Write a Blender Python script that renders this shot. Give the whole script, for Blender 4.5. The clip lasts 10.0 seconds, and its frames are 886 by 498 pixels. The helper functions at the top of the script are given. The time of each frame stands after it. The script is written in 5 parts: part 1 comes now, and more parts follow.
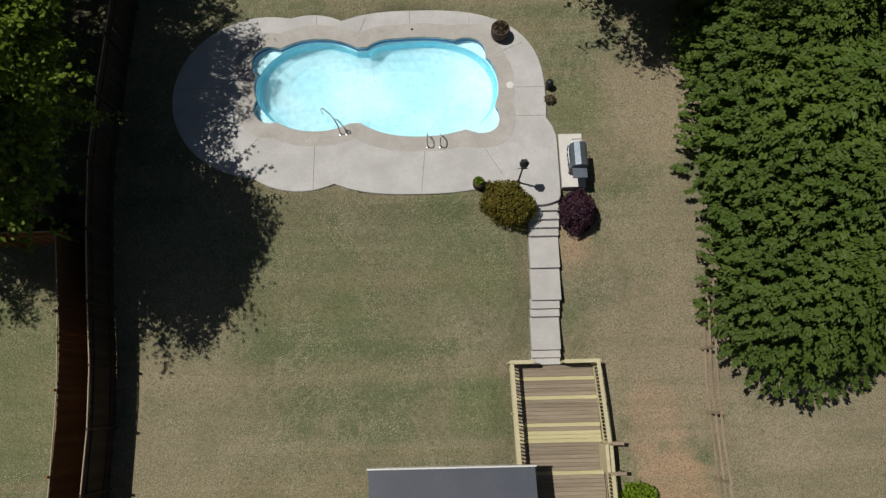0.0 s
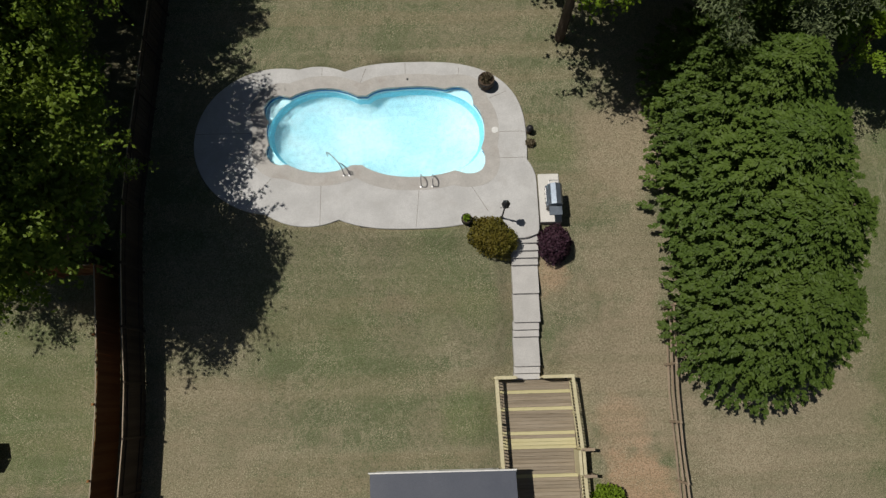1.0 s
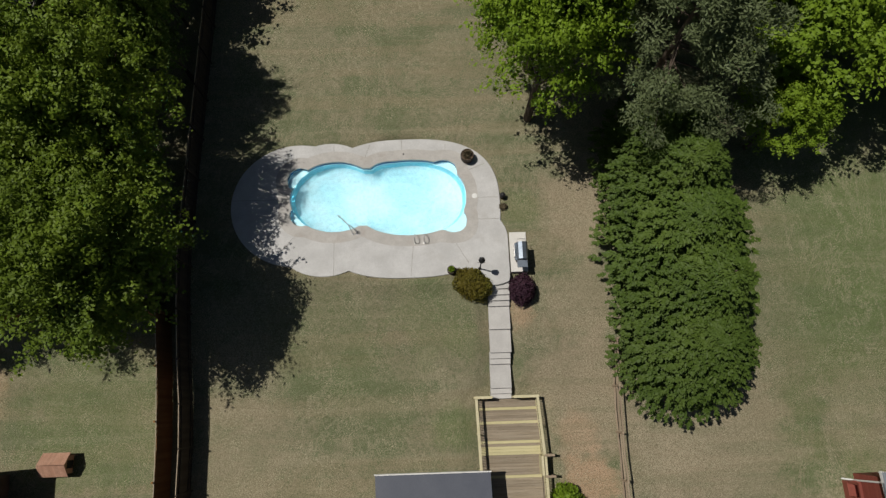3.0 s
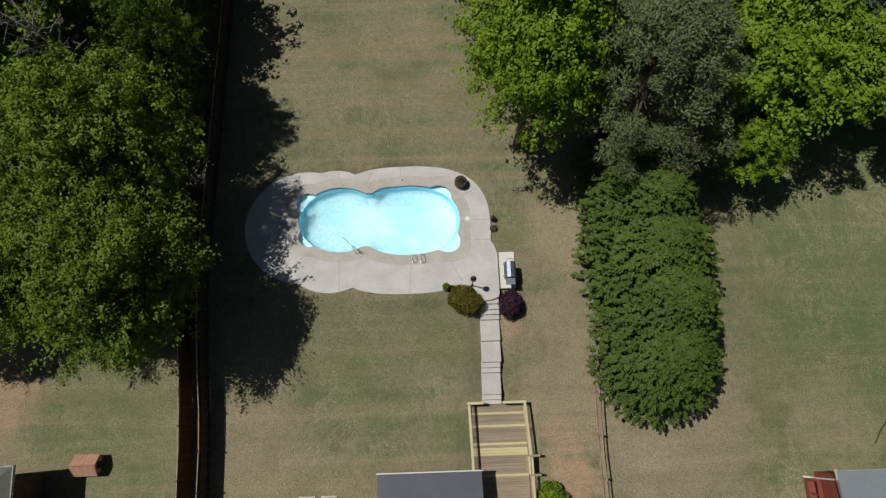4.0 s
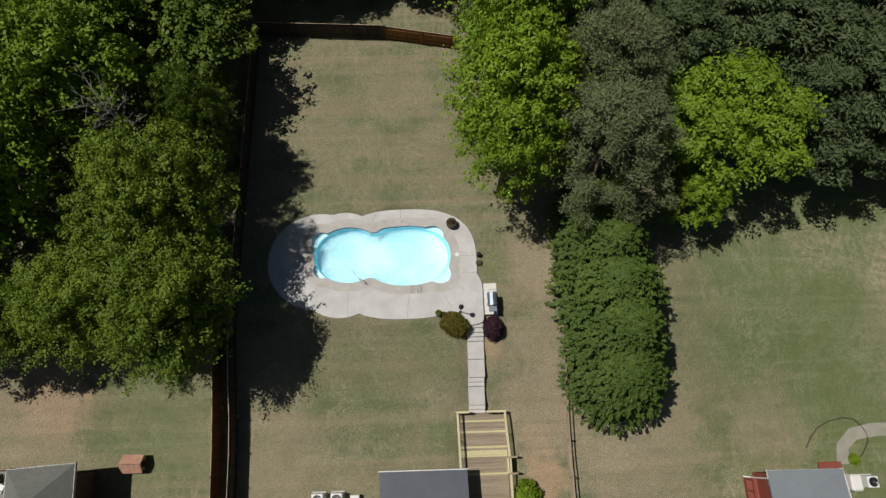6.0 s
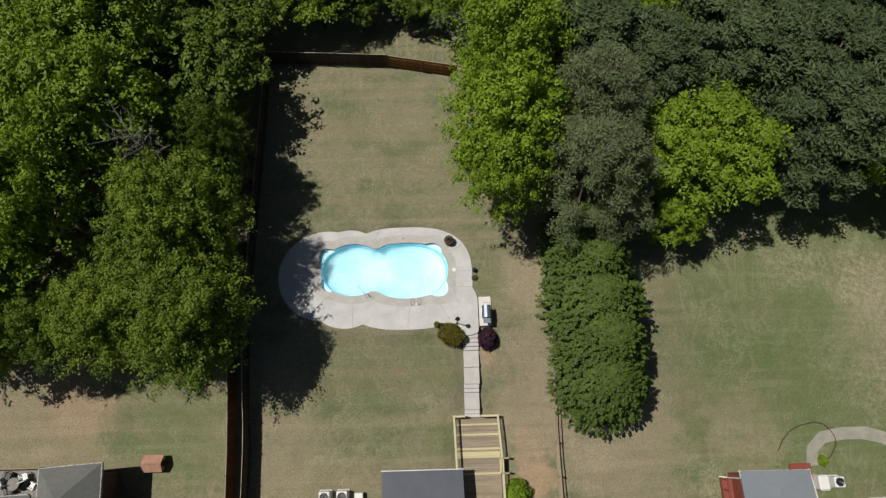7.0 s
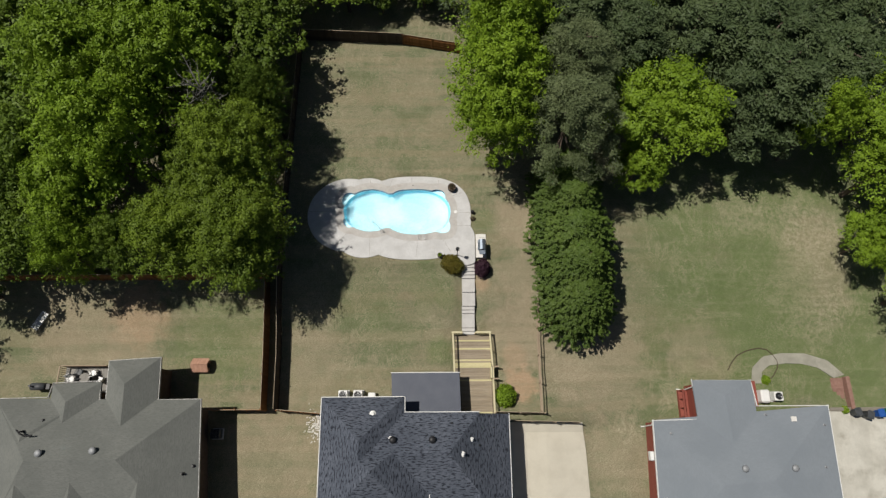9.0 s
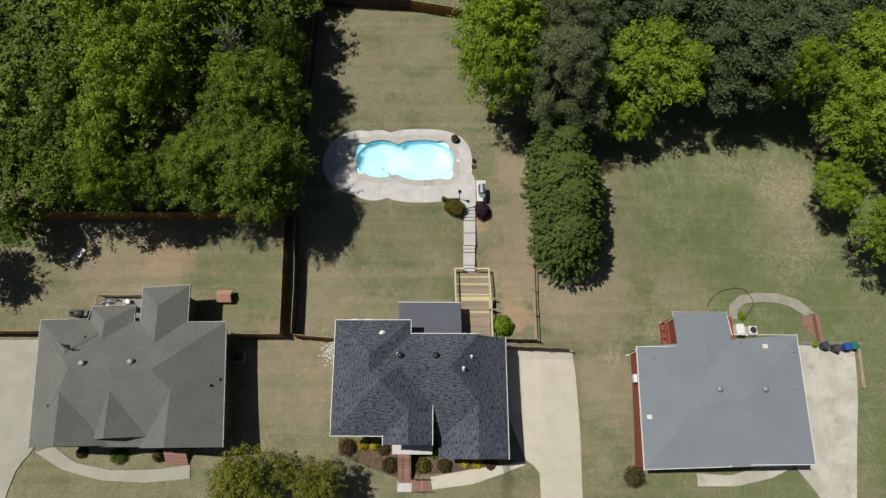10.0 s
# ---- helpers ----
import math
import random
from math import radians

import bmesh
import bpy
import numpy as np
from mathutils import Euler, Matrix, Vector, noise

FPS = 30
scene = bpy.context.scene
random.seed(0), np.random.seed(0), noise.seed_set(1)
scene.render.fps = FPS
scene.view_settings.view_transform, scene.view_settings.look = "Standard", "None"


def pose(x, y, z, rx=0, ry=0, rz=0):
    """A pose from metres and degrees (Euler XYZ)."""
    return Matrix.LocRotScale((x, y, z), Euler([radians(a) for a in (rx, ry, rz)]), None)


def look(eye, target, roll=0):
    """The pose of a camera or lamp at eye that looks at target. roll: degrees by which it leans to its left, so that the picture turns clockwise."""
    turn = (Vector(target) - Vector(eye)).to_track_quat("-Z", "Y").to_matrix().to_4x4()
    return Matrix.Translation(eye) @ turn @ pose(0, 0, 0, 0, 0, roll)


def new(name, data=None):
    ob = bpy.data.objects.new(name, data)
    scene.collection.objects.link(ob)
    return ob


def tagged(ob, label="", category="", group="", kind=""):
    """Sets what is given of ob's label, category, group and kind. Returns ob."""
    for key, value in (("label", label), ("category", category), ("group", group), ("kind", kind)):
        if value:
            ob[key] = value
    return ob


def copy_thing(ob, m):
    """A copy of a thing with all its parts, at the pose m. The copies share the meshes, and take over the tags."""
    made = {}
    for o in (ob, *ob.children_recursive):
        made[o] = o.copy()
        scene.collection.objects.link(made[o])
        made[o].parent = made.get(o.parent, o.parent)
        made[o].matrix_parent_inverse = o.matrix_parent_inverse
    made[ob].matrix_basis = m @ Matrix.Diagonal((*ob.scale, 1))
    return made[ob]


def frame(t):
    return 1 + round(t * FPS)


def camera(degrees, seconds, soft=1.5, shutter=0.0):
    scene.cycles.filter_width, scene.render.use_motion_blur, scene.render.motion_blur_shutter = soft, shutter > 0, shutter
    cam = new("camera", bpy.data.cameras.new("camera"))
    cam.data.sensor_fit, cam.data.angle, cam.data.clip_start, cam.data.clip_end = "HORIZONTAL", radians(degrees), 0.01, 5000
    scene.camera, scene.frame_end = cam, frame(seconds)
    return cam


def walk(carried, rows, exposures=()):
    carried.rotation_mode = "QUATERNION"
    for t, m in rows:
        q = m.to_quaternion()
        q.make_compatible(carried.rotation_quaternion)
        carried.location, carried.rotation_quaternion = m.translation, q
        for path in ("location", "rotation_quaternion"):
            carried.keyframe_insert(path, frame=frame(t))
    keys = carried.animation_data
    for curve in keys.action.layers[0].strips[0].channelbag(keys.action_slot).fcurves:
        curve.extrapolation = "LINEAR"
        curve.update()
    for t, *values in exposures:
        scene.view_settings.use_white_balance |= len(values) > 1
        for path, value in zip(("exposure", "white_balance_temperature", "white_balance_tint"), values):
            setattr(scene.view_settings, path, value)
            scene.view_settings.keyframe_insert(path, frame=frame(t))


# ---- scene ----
cam = camera(73.7, 10.0, 1.4)
PATH = [
    (0, (0.524, -0.741, 21.05), (0.536, -0.237, 19.115), 0.1),
    (0.5, (0.68, -0.527, 22.547), (0.692, -0.022, 20.612), 0.1),
    (1, (0.852, -0.336, 24.103), (0.865, 0.171, 22.168), 0.0),
    (1.5, (0.997, -0.153, 25.75), (1.01, 0.357, 23.816), -0.0),
    (2, (1.138, -0.036, 27.327), (1.153, 0.479, 25.394), -0.0),
    (2.5, (1.257, 0.009, 28.941), (1.273, 0.532, 27.011), -0.0),
    (4, (1.638, 0.194, 33.764), (1.655, 0.728, 31.837), -0.1),
    (4.5, (1.77, 0.104, 35.343), (1.788, 0.649, 33.419), -0.0),
    (5, (1.88, -0.023, 36.956), (1.899, 0.532, 35.034), -0.0),
    (5.5, (2.0, -0.154, 38.54), (2.018, 0.412, 36.622), -0.0),
    (7, (2.279, -0.072, 43.522), (2.296, 0.506, 41.607), 0.1),
    (7.5, (2.301, -1.122, 45.253), (2.315, -0.533, 43.342), -0.0),
    (8, (2.288, -2.959, 46.761), (2.299, -2.359, 44.853), -0.0),
    (8.5, (2.285, -5.316, 48.208), (2.292, -4.707, 46.303), -0.0),
    (9, (2.204, -8.272, 49.747), (2.208, -7.655, 47.845), 0.0),
    (9.5, (2.134, -11.583, 51.209), (2.134, -10.96, 49.308), 0.1),
    (10, (2.01, -15.13, 52.594), (2.009, -14.504, 50.695), 0.0),
]
walk(cam, [(t, look(eye, target, roll)) for t, eye, target, roll in PATH], [(0.0, -0.35), (2.5, -0.35), (4.5, -0.31), (6.5, -0.15), (8.0, -0.04), (10.0, -0.03)])

# ---- world, sun ----
SUN_DIR = Vector((0.46, -0.13, -1.0)).normalized()
world = bpy.data.worlds.new("world")
scene.world = world
world.use_nodes = True
sky = world.node_tree.nodes.new("ShaderNodeTexSky")
sky.sky_type = "NISHITA"
sky.sun_disc = False
sky.sun_elevation = radians(64.4)
sky.sun_rotation = radians(285.8)
world.node_tree.nodes["Background"].inputs["Strength"].default_value = 0.028
world.node_tree.links.new(sky.outputs["Color"], world.node_tree.nodes["Background"].inputs["Color"])
sun = new("sun", bpy.data.lights.new("sun", "SUN"))
sun.data.energy = 4.2
sun.data.angle = radians(0.53)
sun.data.color = (1.0, 0.95, 0.87)
sun.matrix_world = look((0, 0, 60), Vector((0, 0, 60)) + SUN_DIR)


# ---- materials ----
class Nodes:
    """A small wrapper to write node materials briefly."""

    def __init__(self, name, rough=0.8, metal=0.0, spec=0.3):
        self.mat = bpy.data.materials.new(name)
        self.mat.use_nodes = True
        self.tree = self.mat.node_tree
        self.bsdf = self.tree.nodes["Principled BSDF"]
        self.bsdf.inputs["Roughness"].default_value = rough
        self.bsdf.inputs["Metallic"].default_value = metal
        self.bsdf.inputs["Specular IOR Level"].default_value = spec
        self.pos = self.tree.nodes.new("ShaderNodeNewGeometry").outputs["Position"]

    def plug(self, value, socket):
        if isinstance(value, bpy.types.NodeSocket):
            self.tree.links.new(value, socket)
        elif isinstance(value, tuple) and len(value) == 3 and socket.type == "RGBA":
            socket.default_value = (*value, 1)
        else:
            socket.default_value = value

    def noise(self, scale, detail=4.0, rough=0.6, stretch=(1, 1, 1), where=None, distortion=0.0):
        m = self.tree.nodes.new("ShaderNodeMapping")
        m.inputs["Scale"].default_value = stretch
        self.plug(where or self.pos, m.inputs["Vector"])
        n = self.tree.nodes.new("ShaderNodeTexNoise")
        n.inputs["Scale"].default_value, n.inputs["Detail"].default_value = scale, detail
        n.inputs["Roughness"].default_value, n.inputs["Distortion"].default_value = rough, distortion
        self.plug(m.outputs["Vector"], n.inputs["Vector"])
        return n.outputs["Fac"]

    def ramp(self, value, low, high, a=0.0, b=1.0):
        n = self.tree.nodes.new("ShaderNodeMapRange")
        n.interpolation_type = "SMOOTHSTEP"
        for key, v in (("Value", value), ("From Min", low), ("From Max", high), ("To Min", a), ("To Max", b)):
            self.plug(v, n.inputs[key])
        return n.outputs["Result"]

    def mix(self, fac, a, b, kind="MIX"):
        n = self.tree.nodes.new("ShaderNodeMix")
        n.data_type, n.blend_type = "RGBA", kind
        self.plug(fac, n.inputs[0])
        self.plug(a, n.inputs[6])
        self.plug(b, n.inputs[7])
        return n.outputs[2]

    def math(self, op, a, b=0.0):
        n = self.tree.nodes.new("ShaderNodeMath")
        n.operation = op
        self.plug(a, n.inputs[0])
        self.plug(b, n.inputs[1])
        return n.outputs[0]

    def blot(self, x, y, r, ragged=0.6):
        """A soft-edged stain round a place of the plan."""
        d = self.tree.nodes.new("ShaderNodeVectorMath")
        d.operation = "DISTANCE"
        flat = self.tree.nodes.new("ShaderNodeVectorMath")
        flat.operation = "MULTIPLY"
        flat.inputs[1].default_value = (1, 1, 0)
        self.plug(self.pos, flat.inputs[0])
        self.plug(flat.outputs[0], d.inputs[0])
        d.inputs[1].default_value = (x, y, 0)
        wob = self.math("MULTIPLY", self.math("SUBTRACT", self.noise(0.9, 6.0, 0.65), 0.5), ragged * r * 3)
        return self.ramp(self.math("ADD", d.outputs["Value"], wob), r * 0.55, r * 1.2, 1.0, 0.0)

    def random(self):
        return self.tree.nodes.new("ShaderNodeObjectInfo").outputs["Random"]

    def island(self):
        return self.tree.nodes.new("ShaderNodeNewGeometry").outputs["Random Per Island"]

    def bump(self, height, strength=0.3, distance=0.02):
        n = self.tree.nodes.new("ShaderNodeBump")
        n.inputs["Strength"].default_value, n.inputs["Distance"].default_value = strength, distance
        self.plug(height, n.inputs["Height"])
        self.plug(n.outputs["Normal"], self.bsdf.inputs["Normal"])
        return self

    def colour(self, c):
        self.plug(c, self.bsdf.inputs["Base Color"])
        return self


def worn(name, a, b, scale=3.0, rough=0.8, fine=40.0, bump=0.3, metal=0.0, spec=0.3, stretch=(1, 1, 1), vary=0.0, stain=None):
    """Two tones at a large scale and a grain at a fine one; vary: by how much pieces differ."""
    n = Nodes(name, rough, metal, spec)
    big = n.ramp(n.noise(scale, 5.0, 0.6, stretch), 0.3, 0.7)
    grain = n.noise(fine, 3.0, 0.7, stretch)
    c = n.mix(big, a, b)
    c = n.mix(n.ramp(grain, 0.3, 0.75, 0.0, 0.45), c, tuple(v * 0.6 for v in a))
    if stain:
        c = n.mix(n.ramp(n.noise(0.7, 6.0, 0.7), 0.5, 0.75, 0.0, 0.7), c, stain)
    if vary:
        c = n.mix(n.math("MULTIPLY", n.random(), vary), c, tuple(v * 0.35 for v in a))
    n.colour(c).bump(grain, bump)
    return n.mat


def leafy(name, a, b, c, rough=0.55):
    """Leaves in three greens, leaf by leaf and tree by tree, with some light let through."""
    n = Nodes(name, rough, 0.0, 0.25)
    col = n.mix(n.island(), a, b)
    col = n.mix(n.ramp(n.noise(0.55, 3.0), 0.4, 0.68), col, c)
    col = n.mix(n.math("MULTIPLY", n.random(), 0.35), col, tuple(v * 0.6 for v in a))
    n.colour(col)
    out = n.tree.nodes["Material Output"]
    tl = n.tree.nodes.new("ShaderNodeBsdfTranslucent")
    n.plug(col, tl.inputs["Color"])
    mx = n.tree.nodes.new("ShaderNodeMixShader")
    mx.inputs[0].default_value = 0.25
    n.tree.links.new(n.bsdf.outputs[0], mx.inputs[1])
    n.tree.links.new(tl.outputs[0], mx.inputs[2])
    n.tree.links.new(mx.outputs[0], out.inputs["Surface"])
    return n.mat


def lawn_material():
    n = Nodes("lawn", 0.95, 0.0, 0.1)
    fine = n.noise(13.0, 6.0, 0.85)
    mid = n.noise(5.0, 6.0, 0.7)
    big = n.noise(0.22, 4.0, 0.6)
    stripe = n.noise(0.9, 2.0, 0.5, (0.06, 1, 1))
    c = n.mix(n.ramp(mid, 0.35, 0.7), LAWN_OLIVE, LAWN_DRY)
    c = n.mix(n.ramp(big, 0.45, 0.58, 0.0, 0.8), c, LAWN_GREEN)
    c = n.mix(n.ramp(stripe, 0.45, 0.6, 0.0, 0.5), c, LAWN_TAN)
    c = n.mix(n.ramp(n.noise(1.1, 5.0, 0.7), 0.5, 0.66, 0.0, 0.55), c, LAWN_GREEN)
    # the open field to the east is greener; bare red clay and dead straw in places
    east = n.tree.nodes.new("ShaderNodeSeparateXYZ")
    n.plug(n.pos, east.inputs[0])
    c = n.mix(n.math("MULTIPLY", n.ramp(east.outputs[0], 15.0, 26.0), n.ramp(n.noise(0.16, 4.0), 0.3, 0.55, 0.0, 0.85)), c, FIELD_GREEN)
    c = n.mix(n.math("MULTIPLY", n.ramp(n.noise(0.5, 9.0, 0.85), 0.55, 0.7), 0.5), c, STRAW)
    vein = n.noise(0.3, 9.0, 0.75, (1, 0.5, 1), None, 1.2)
    lines = n.math("MULTIPLY", n.ramp(vein, 0.485, 0.5), n.ramp(vein, 0.5, 0.515, 1.0, 0.0))
    c = n.mix(n.math("MULTIPLY", lines, n.ramp(n.noise(0.2, 3.0), 0.38, 0.58, 0.0, 0.5)), c, STRAW)
    for x, y, r, k in ((9.0, 0.5, 3.4, 0.7), (9.2, 5.5, 2.6, 0.6), (9.4, 10.5, 2.8, 0.7), (-29.0, 1.0, 4.5, 0.5), (-25.0, -0.5, 3.0, 0.4), (12.5, -3.0, 2.5, 0.5), (-9.5, -2.0, 3.0, 0.35), (16.5, -2.5, 4.5, 0.5), (17.0, -10.0, 3.6, 0.5), (25.5, -0.8, 3.6, 0.4), (37.0, 7.0, 4.5, 0.5), (-12.0, -10.0, 5.0, 0.45)):
        c = n.mix(n.math("MULTIPLY", n.blot(x, y, r), k), c, BROWN)
    for x, y, r, k in ((8.9, -3.7, 1.5, 0.8), (-24.3, 2.4, 2.8, 0.5), (8.4, -1.4, 1.3, 0.4), (5.7, 5.0, 0.8, 0.6)):
        c = n.mix(n.math("MULTIPLY", n.blot(x, y, r), k), c, CLAY)
    for x, y, r, k in ((36.0, 4.0, 4.2, 0.85), (36.5, 10.0, 3.6, 0.85), (30.5, 12.0, 2.6, 0.6), (13.5, -1.8, 2.2, 0.5), (18.2, -7.5, 1.2, 0.7), (22.0, -4.5, 1.3, 0.6), (2.2, 1.0, 1.3, 0.5), (0.8, 2.4, 0.9, 0.4), (-9.0, 2.0, 2.5, 0.3)):
        c = n.mix(n.math("MULTIPLY", n.math("MULTIPLY", n.blot(x, y, r), n.ramp(n.noise(3.0, 7.0, 0.8), 0.4, 0.62)), k), c, STRAW)
    for x, y, r, k in ((-5.0, 3.5, 3.4, 0.22), (1.0, 5.0, 2.4, 0.3), (-2.0, 1.5, 2.6, 0.15), (2.6, 3.6, 1.2, 0.3), (31.0, 4.0, 6.0, 0.6), (6.0, 10.5, 1.2, 0.4), (-17.0, 0.5, 4.5, 0.5), (2.0, -0.8, 1.3, 0.5)):
        c = n.mix(n.math("MULTIPLY", n.blot(x, y, r), k), c, FIELD_GREEN)
    # faint bands left by the mower
    band = n.noise(1.0, 3.0, 0.6, (0.05, 1.6, 1))
    c = n.mix(n.ramp(band, 0.36, 0.5, 0.18, 0.0), c, LAWN_GREEN)
    c = n.mix(n.ramp(band, 0.52, 0.68, 0.0, 0.13), c, STRAW)
    c = n.mix(n.ramp(fine, 0.42, 0.68, 0.0, 0.7), c, LAWN_DARK)
    fleck = n.noise(24.0, 3.0, 0.6, (1, 1, 1), None, 0.6)
    patch = n.ramp(n.noise(0.55, 5.0, 0.7), 0.38, 0.66, 0.25, 1.0)
    c = n.mix(n.math("MULTIPLY", n.ramp(fleck, 0.54, 0.64, 0.0, 0.95), patch), c, STRAW)
    c = n.mix(n.ramp(fleck, 0.35, 0.46, 0.55, 0.0), c, LAWN_DARK)
    speck = n.noise(9.0, 7.0, 0.9)
    c = n.mix(n.ramp(speck, 0.54, 0.68, 0.0, 0.6), c, STRAW)
    n.colour(c).bump(n.math("ADD", fine, mid), 0.5, 0.04)
    return n.mat


LAWN_OLIVE, LAWN_DRY, LAWN_GREEN = (0.184, 0.18, 0.107), (0.268, 0.242, 0.163), (0.12, 0.15, 0.075)
LAWN_TAN, LAWN_DARK, FIELD_GREEN = (0.275, 0.226, 0.144), (0.06, 0.06, 0.03), (0.122, 0.175, 0.06)
STRAW, CLAY, BROWN = (0.43, 0.38, 0.265), (0.48, 0.315, 0.205), (0.36, 0.292, 0.205)

M_LAWN = lawn_material()
M_CONCRETE = worn("concrete", (0.51, 0.505, 0.495), (0.62, 0.615, 0.605), 0.9, 0.85, 30.0, 0.2, stain=(0.43, 0.415, 0.395))
M_COPING = worn("stamped_coping", (0.45, 0.43, 0.405), (0.53, 0.51, 0.48), 1.6, 0.8, 24.0, 0.25, stain=(0.35, 0.3, 0.26))
M_JOINT = worn("joint_filler", (0.2, 0.18, 0.15), (0.28, 0.25, 0.21), 4.0, 0.9)
M_PAD = worn("white_concrete", (0.68, 0.66, 0.62), (0.76, 0.74, 0.7), 1.5, 0.85, 30.0, 0.15)
M_SLAB = worn("path_concrete", (0.52, 0.505, 0.485), (0.6, 0.585, 0.56), 1.4, 0.85, 30.0, 0.2, vary=0.12)
M_DRIVE = worn("drive_concrete", (0.55, 0.51, 0.42), (0.64, 0.6, 0.5), 0.7, 0.9, 26.0, 0.15, vary=0.06, stain=(0.5, 0.46, 0.38))
M_DRIVE_GREY = worn("grey_drive_concrete", (0.35, 0.345, 0.285), (0.42, 0.41, 0.345), 0.6, 0.9, 22.0, 0.15, stain=(0.33, 0.31, 0.26))
M_GUTTER_OLD = worn("debris_filled_gutter", (0.2, 0.19, 0.17), (0.62, 0.62, 0.6), 9.0, 0.6, 30.0, 0.1)
# on the grey-roofed house this dark tone holds the shade under the eaves
M_DARK_BRICK_AND_SHADE = worn("dark_brick_and_wall_shade", (0.1, 0.07, 0.055), (0.15, 0.105, 0.085), 3.0, 0.9, 20.0, 0.3)
M_DRIVE_OLD = worn("stained_drive_concrete", (0.46, 0.44, 0.38), (0.62, 0.6, 0.53), 0.5, 0.9, 20.0, 0.15, stain=(0.3, 0.28, 0.23))
M_WALK_OLD = worn("weathered_walk_concrete", (0.3, 0.29, 0.24), (0.4, 0.385, 0.32), 0.8, 0.9, 20.0, 0.15, stain=(0.22, 0.21, 0.17))
# the pale mottle paints caustics and sky glare into the plaster colour
M_PLASTER = worn("pool_plaster_caustics", (0.5, 0.74, 0.82), (0.72, 0.82, 0.86), 0.45, 0.6, 5.0, 0.05)
M_POOL_WALL = worn("blue_pool_wall", (0.26, 0.69, 0.83), (0.34, 0.74, 0.86), 0.8, 0.6, 8.0, 0.05)
M_BENCH = worn("pool_step_plaster", (0.6, 0.82, 0.88), (0.74, 0.89, 0.93), 0.9, 0.6, 12.0, 0.05)
# the coping's shade on the pool wall is put into this dark blue
M_TILE_SHADE = worn("waterline_tile", (0.02, 0.12, 0.3), (0.03, 0.18, 0.4), 9.0, 0.25, 30.0, 0.05, spec=0.5)
M_VENT = worn("galvanised_metal", (0.28, 0.29, 0.3), (0.36, 0.37, 0.38), 8.0, 0.6, 60.0, 0.05, 0.3)
M_STEEL = worn("steel", (0.42, 0.42, 0.43), (0.5, 0.5, 0.51), 8.0, 0.38, 60.0, 0.02, 1.0)
M_BLACK = worn("black_metal", (0.015, 0.015, 0.017), (0.03, 0.03, 0.032), 8.0, 0.45, 60.0, 0.05)
M_DECK_OLD = worn("weathered_deck_board", (0.29, 0.235, 0.165), (0.42, 0.355, 0.27), 5.0, 0.85, 26.0, 0.35, stretch=(0.12, 3, 1), vary=0.4)
M_DECK_NEW = worn("new_pine_board", (0.58, 0.52, 0.28), (0.66, 0.6, 0.36), 1.5, 0.75, 18.0, 0.2, stretch=(0.15, 3, 1), vary=0.15)
M_RAIL = worn("pine_rail", (0.6, 0.54, 0.33), (0.68, 0.62, 0.42), 2.0, 0.75, 18.0, 0.2, vary=0.1)
M_FENCE_BROWN = worn("brown_fence", (0.29, 0.13, 0.045), (0.37, 0.175, 0.065), 1.5, 0.85, 20.0, 0.3, stretch=(2, 2, 0.15), vary=0.35)
M_FENCE_DARK = worn("weathered_dark_fence", (0.055, 0.042, 0.034), (0.085, 0.066, 0.052), 1.5, 0.9, 20.0, 0.3, stretch=(2, 2, 0.15), vary=0.35)
M_FENCE_CAP = worn("pale_cap_wood", (0.42, 0.34, 0.24), (0.5, 0.42, 0.31), 2.5, 0.85, 20.0, 0.25, vary=0.2)
M_FENCE_GREY = worn("grey_rail_wood", (0.34, 0.26, 0.18), (0.42, 0.34, 0.25), 2.5, 0.85, 20.0, 0.25, vary=0.3)
M_TRIM = worn("white_trim", (0.72, 0.72, 0.7), (0.8, 0.8, 0.78), 2.0, 0.5, 30.0, 0.05)
M_SIDING = worn("beige_siding", (0.5, 0.46, 0.38), (0.56, 0.52, 0.44), 1.2, 0.7, 20.0, 0.1, stretch=(0.2, 0.2, 5))
M_BRICK_PAINT = worn("red_wall", (0.23, 0.06, 0.045), (0.29, 0.085, 0.06), 1.2, 0.7, 20.0, 0.2, stretch=(0.3, 0.3, 5))
M_PORCH_ROOF = worn("grey_membrane_roof", (0.076, 0.086, 0.114), (0.096, 0.106, 0.134), 0.6, 0.55, 30.0, 0.05, spec=0.35)
M_SOIL = worn("mulch", (0.1, 0.065, 0.045), (0.17, 0.12, 0.085), 3.0, 0.95, 25.0, 0.5)
M_BARK = worn("bark", (0.09, 0.065, 0.05), (0.15, 0.115, 0.09), 3.0, 0.95, 18.0, 0.6, stretch=(2, 2, 0.4))
M_BRICK = worn("step_brick", (0.28, 0.15, 0.115), (0.37, 0.23, 0.185), 5.0, 0.85, 30.0, 0.3, vary=0.4)
M_GLASS = Nodes("window_glass", 0.05, 0.0, 0.5).colour((0.03, 0.04, 0.05)).mat


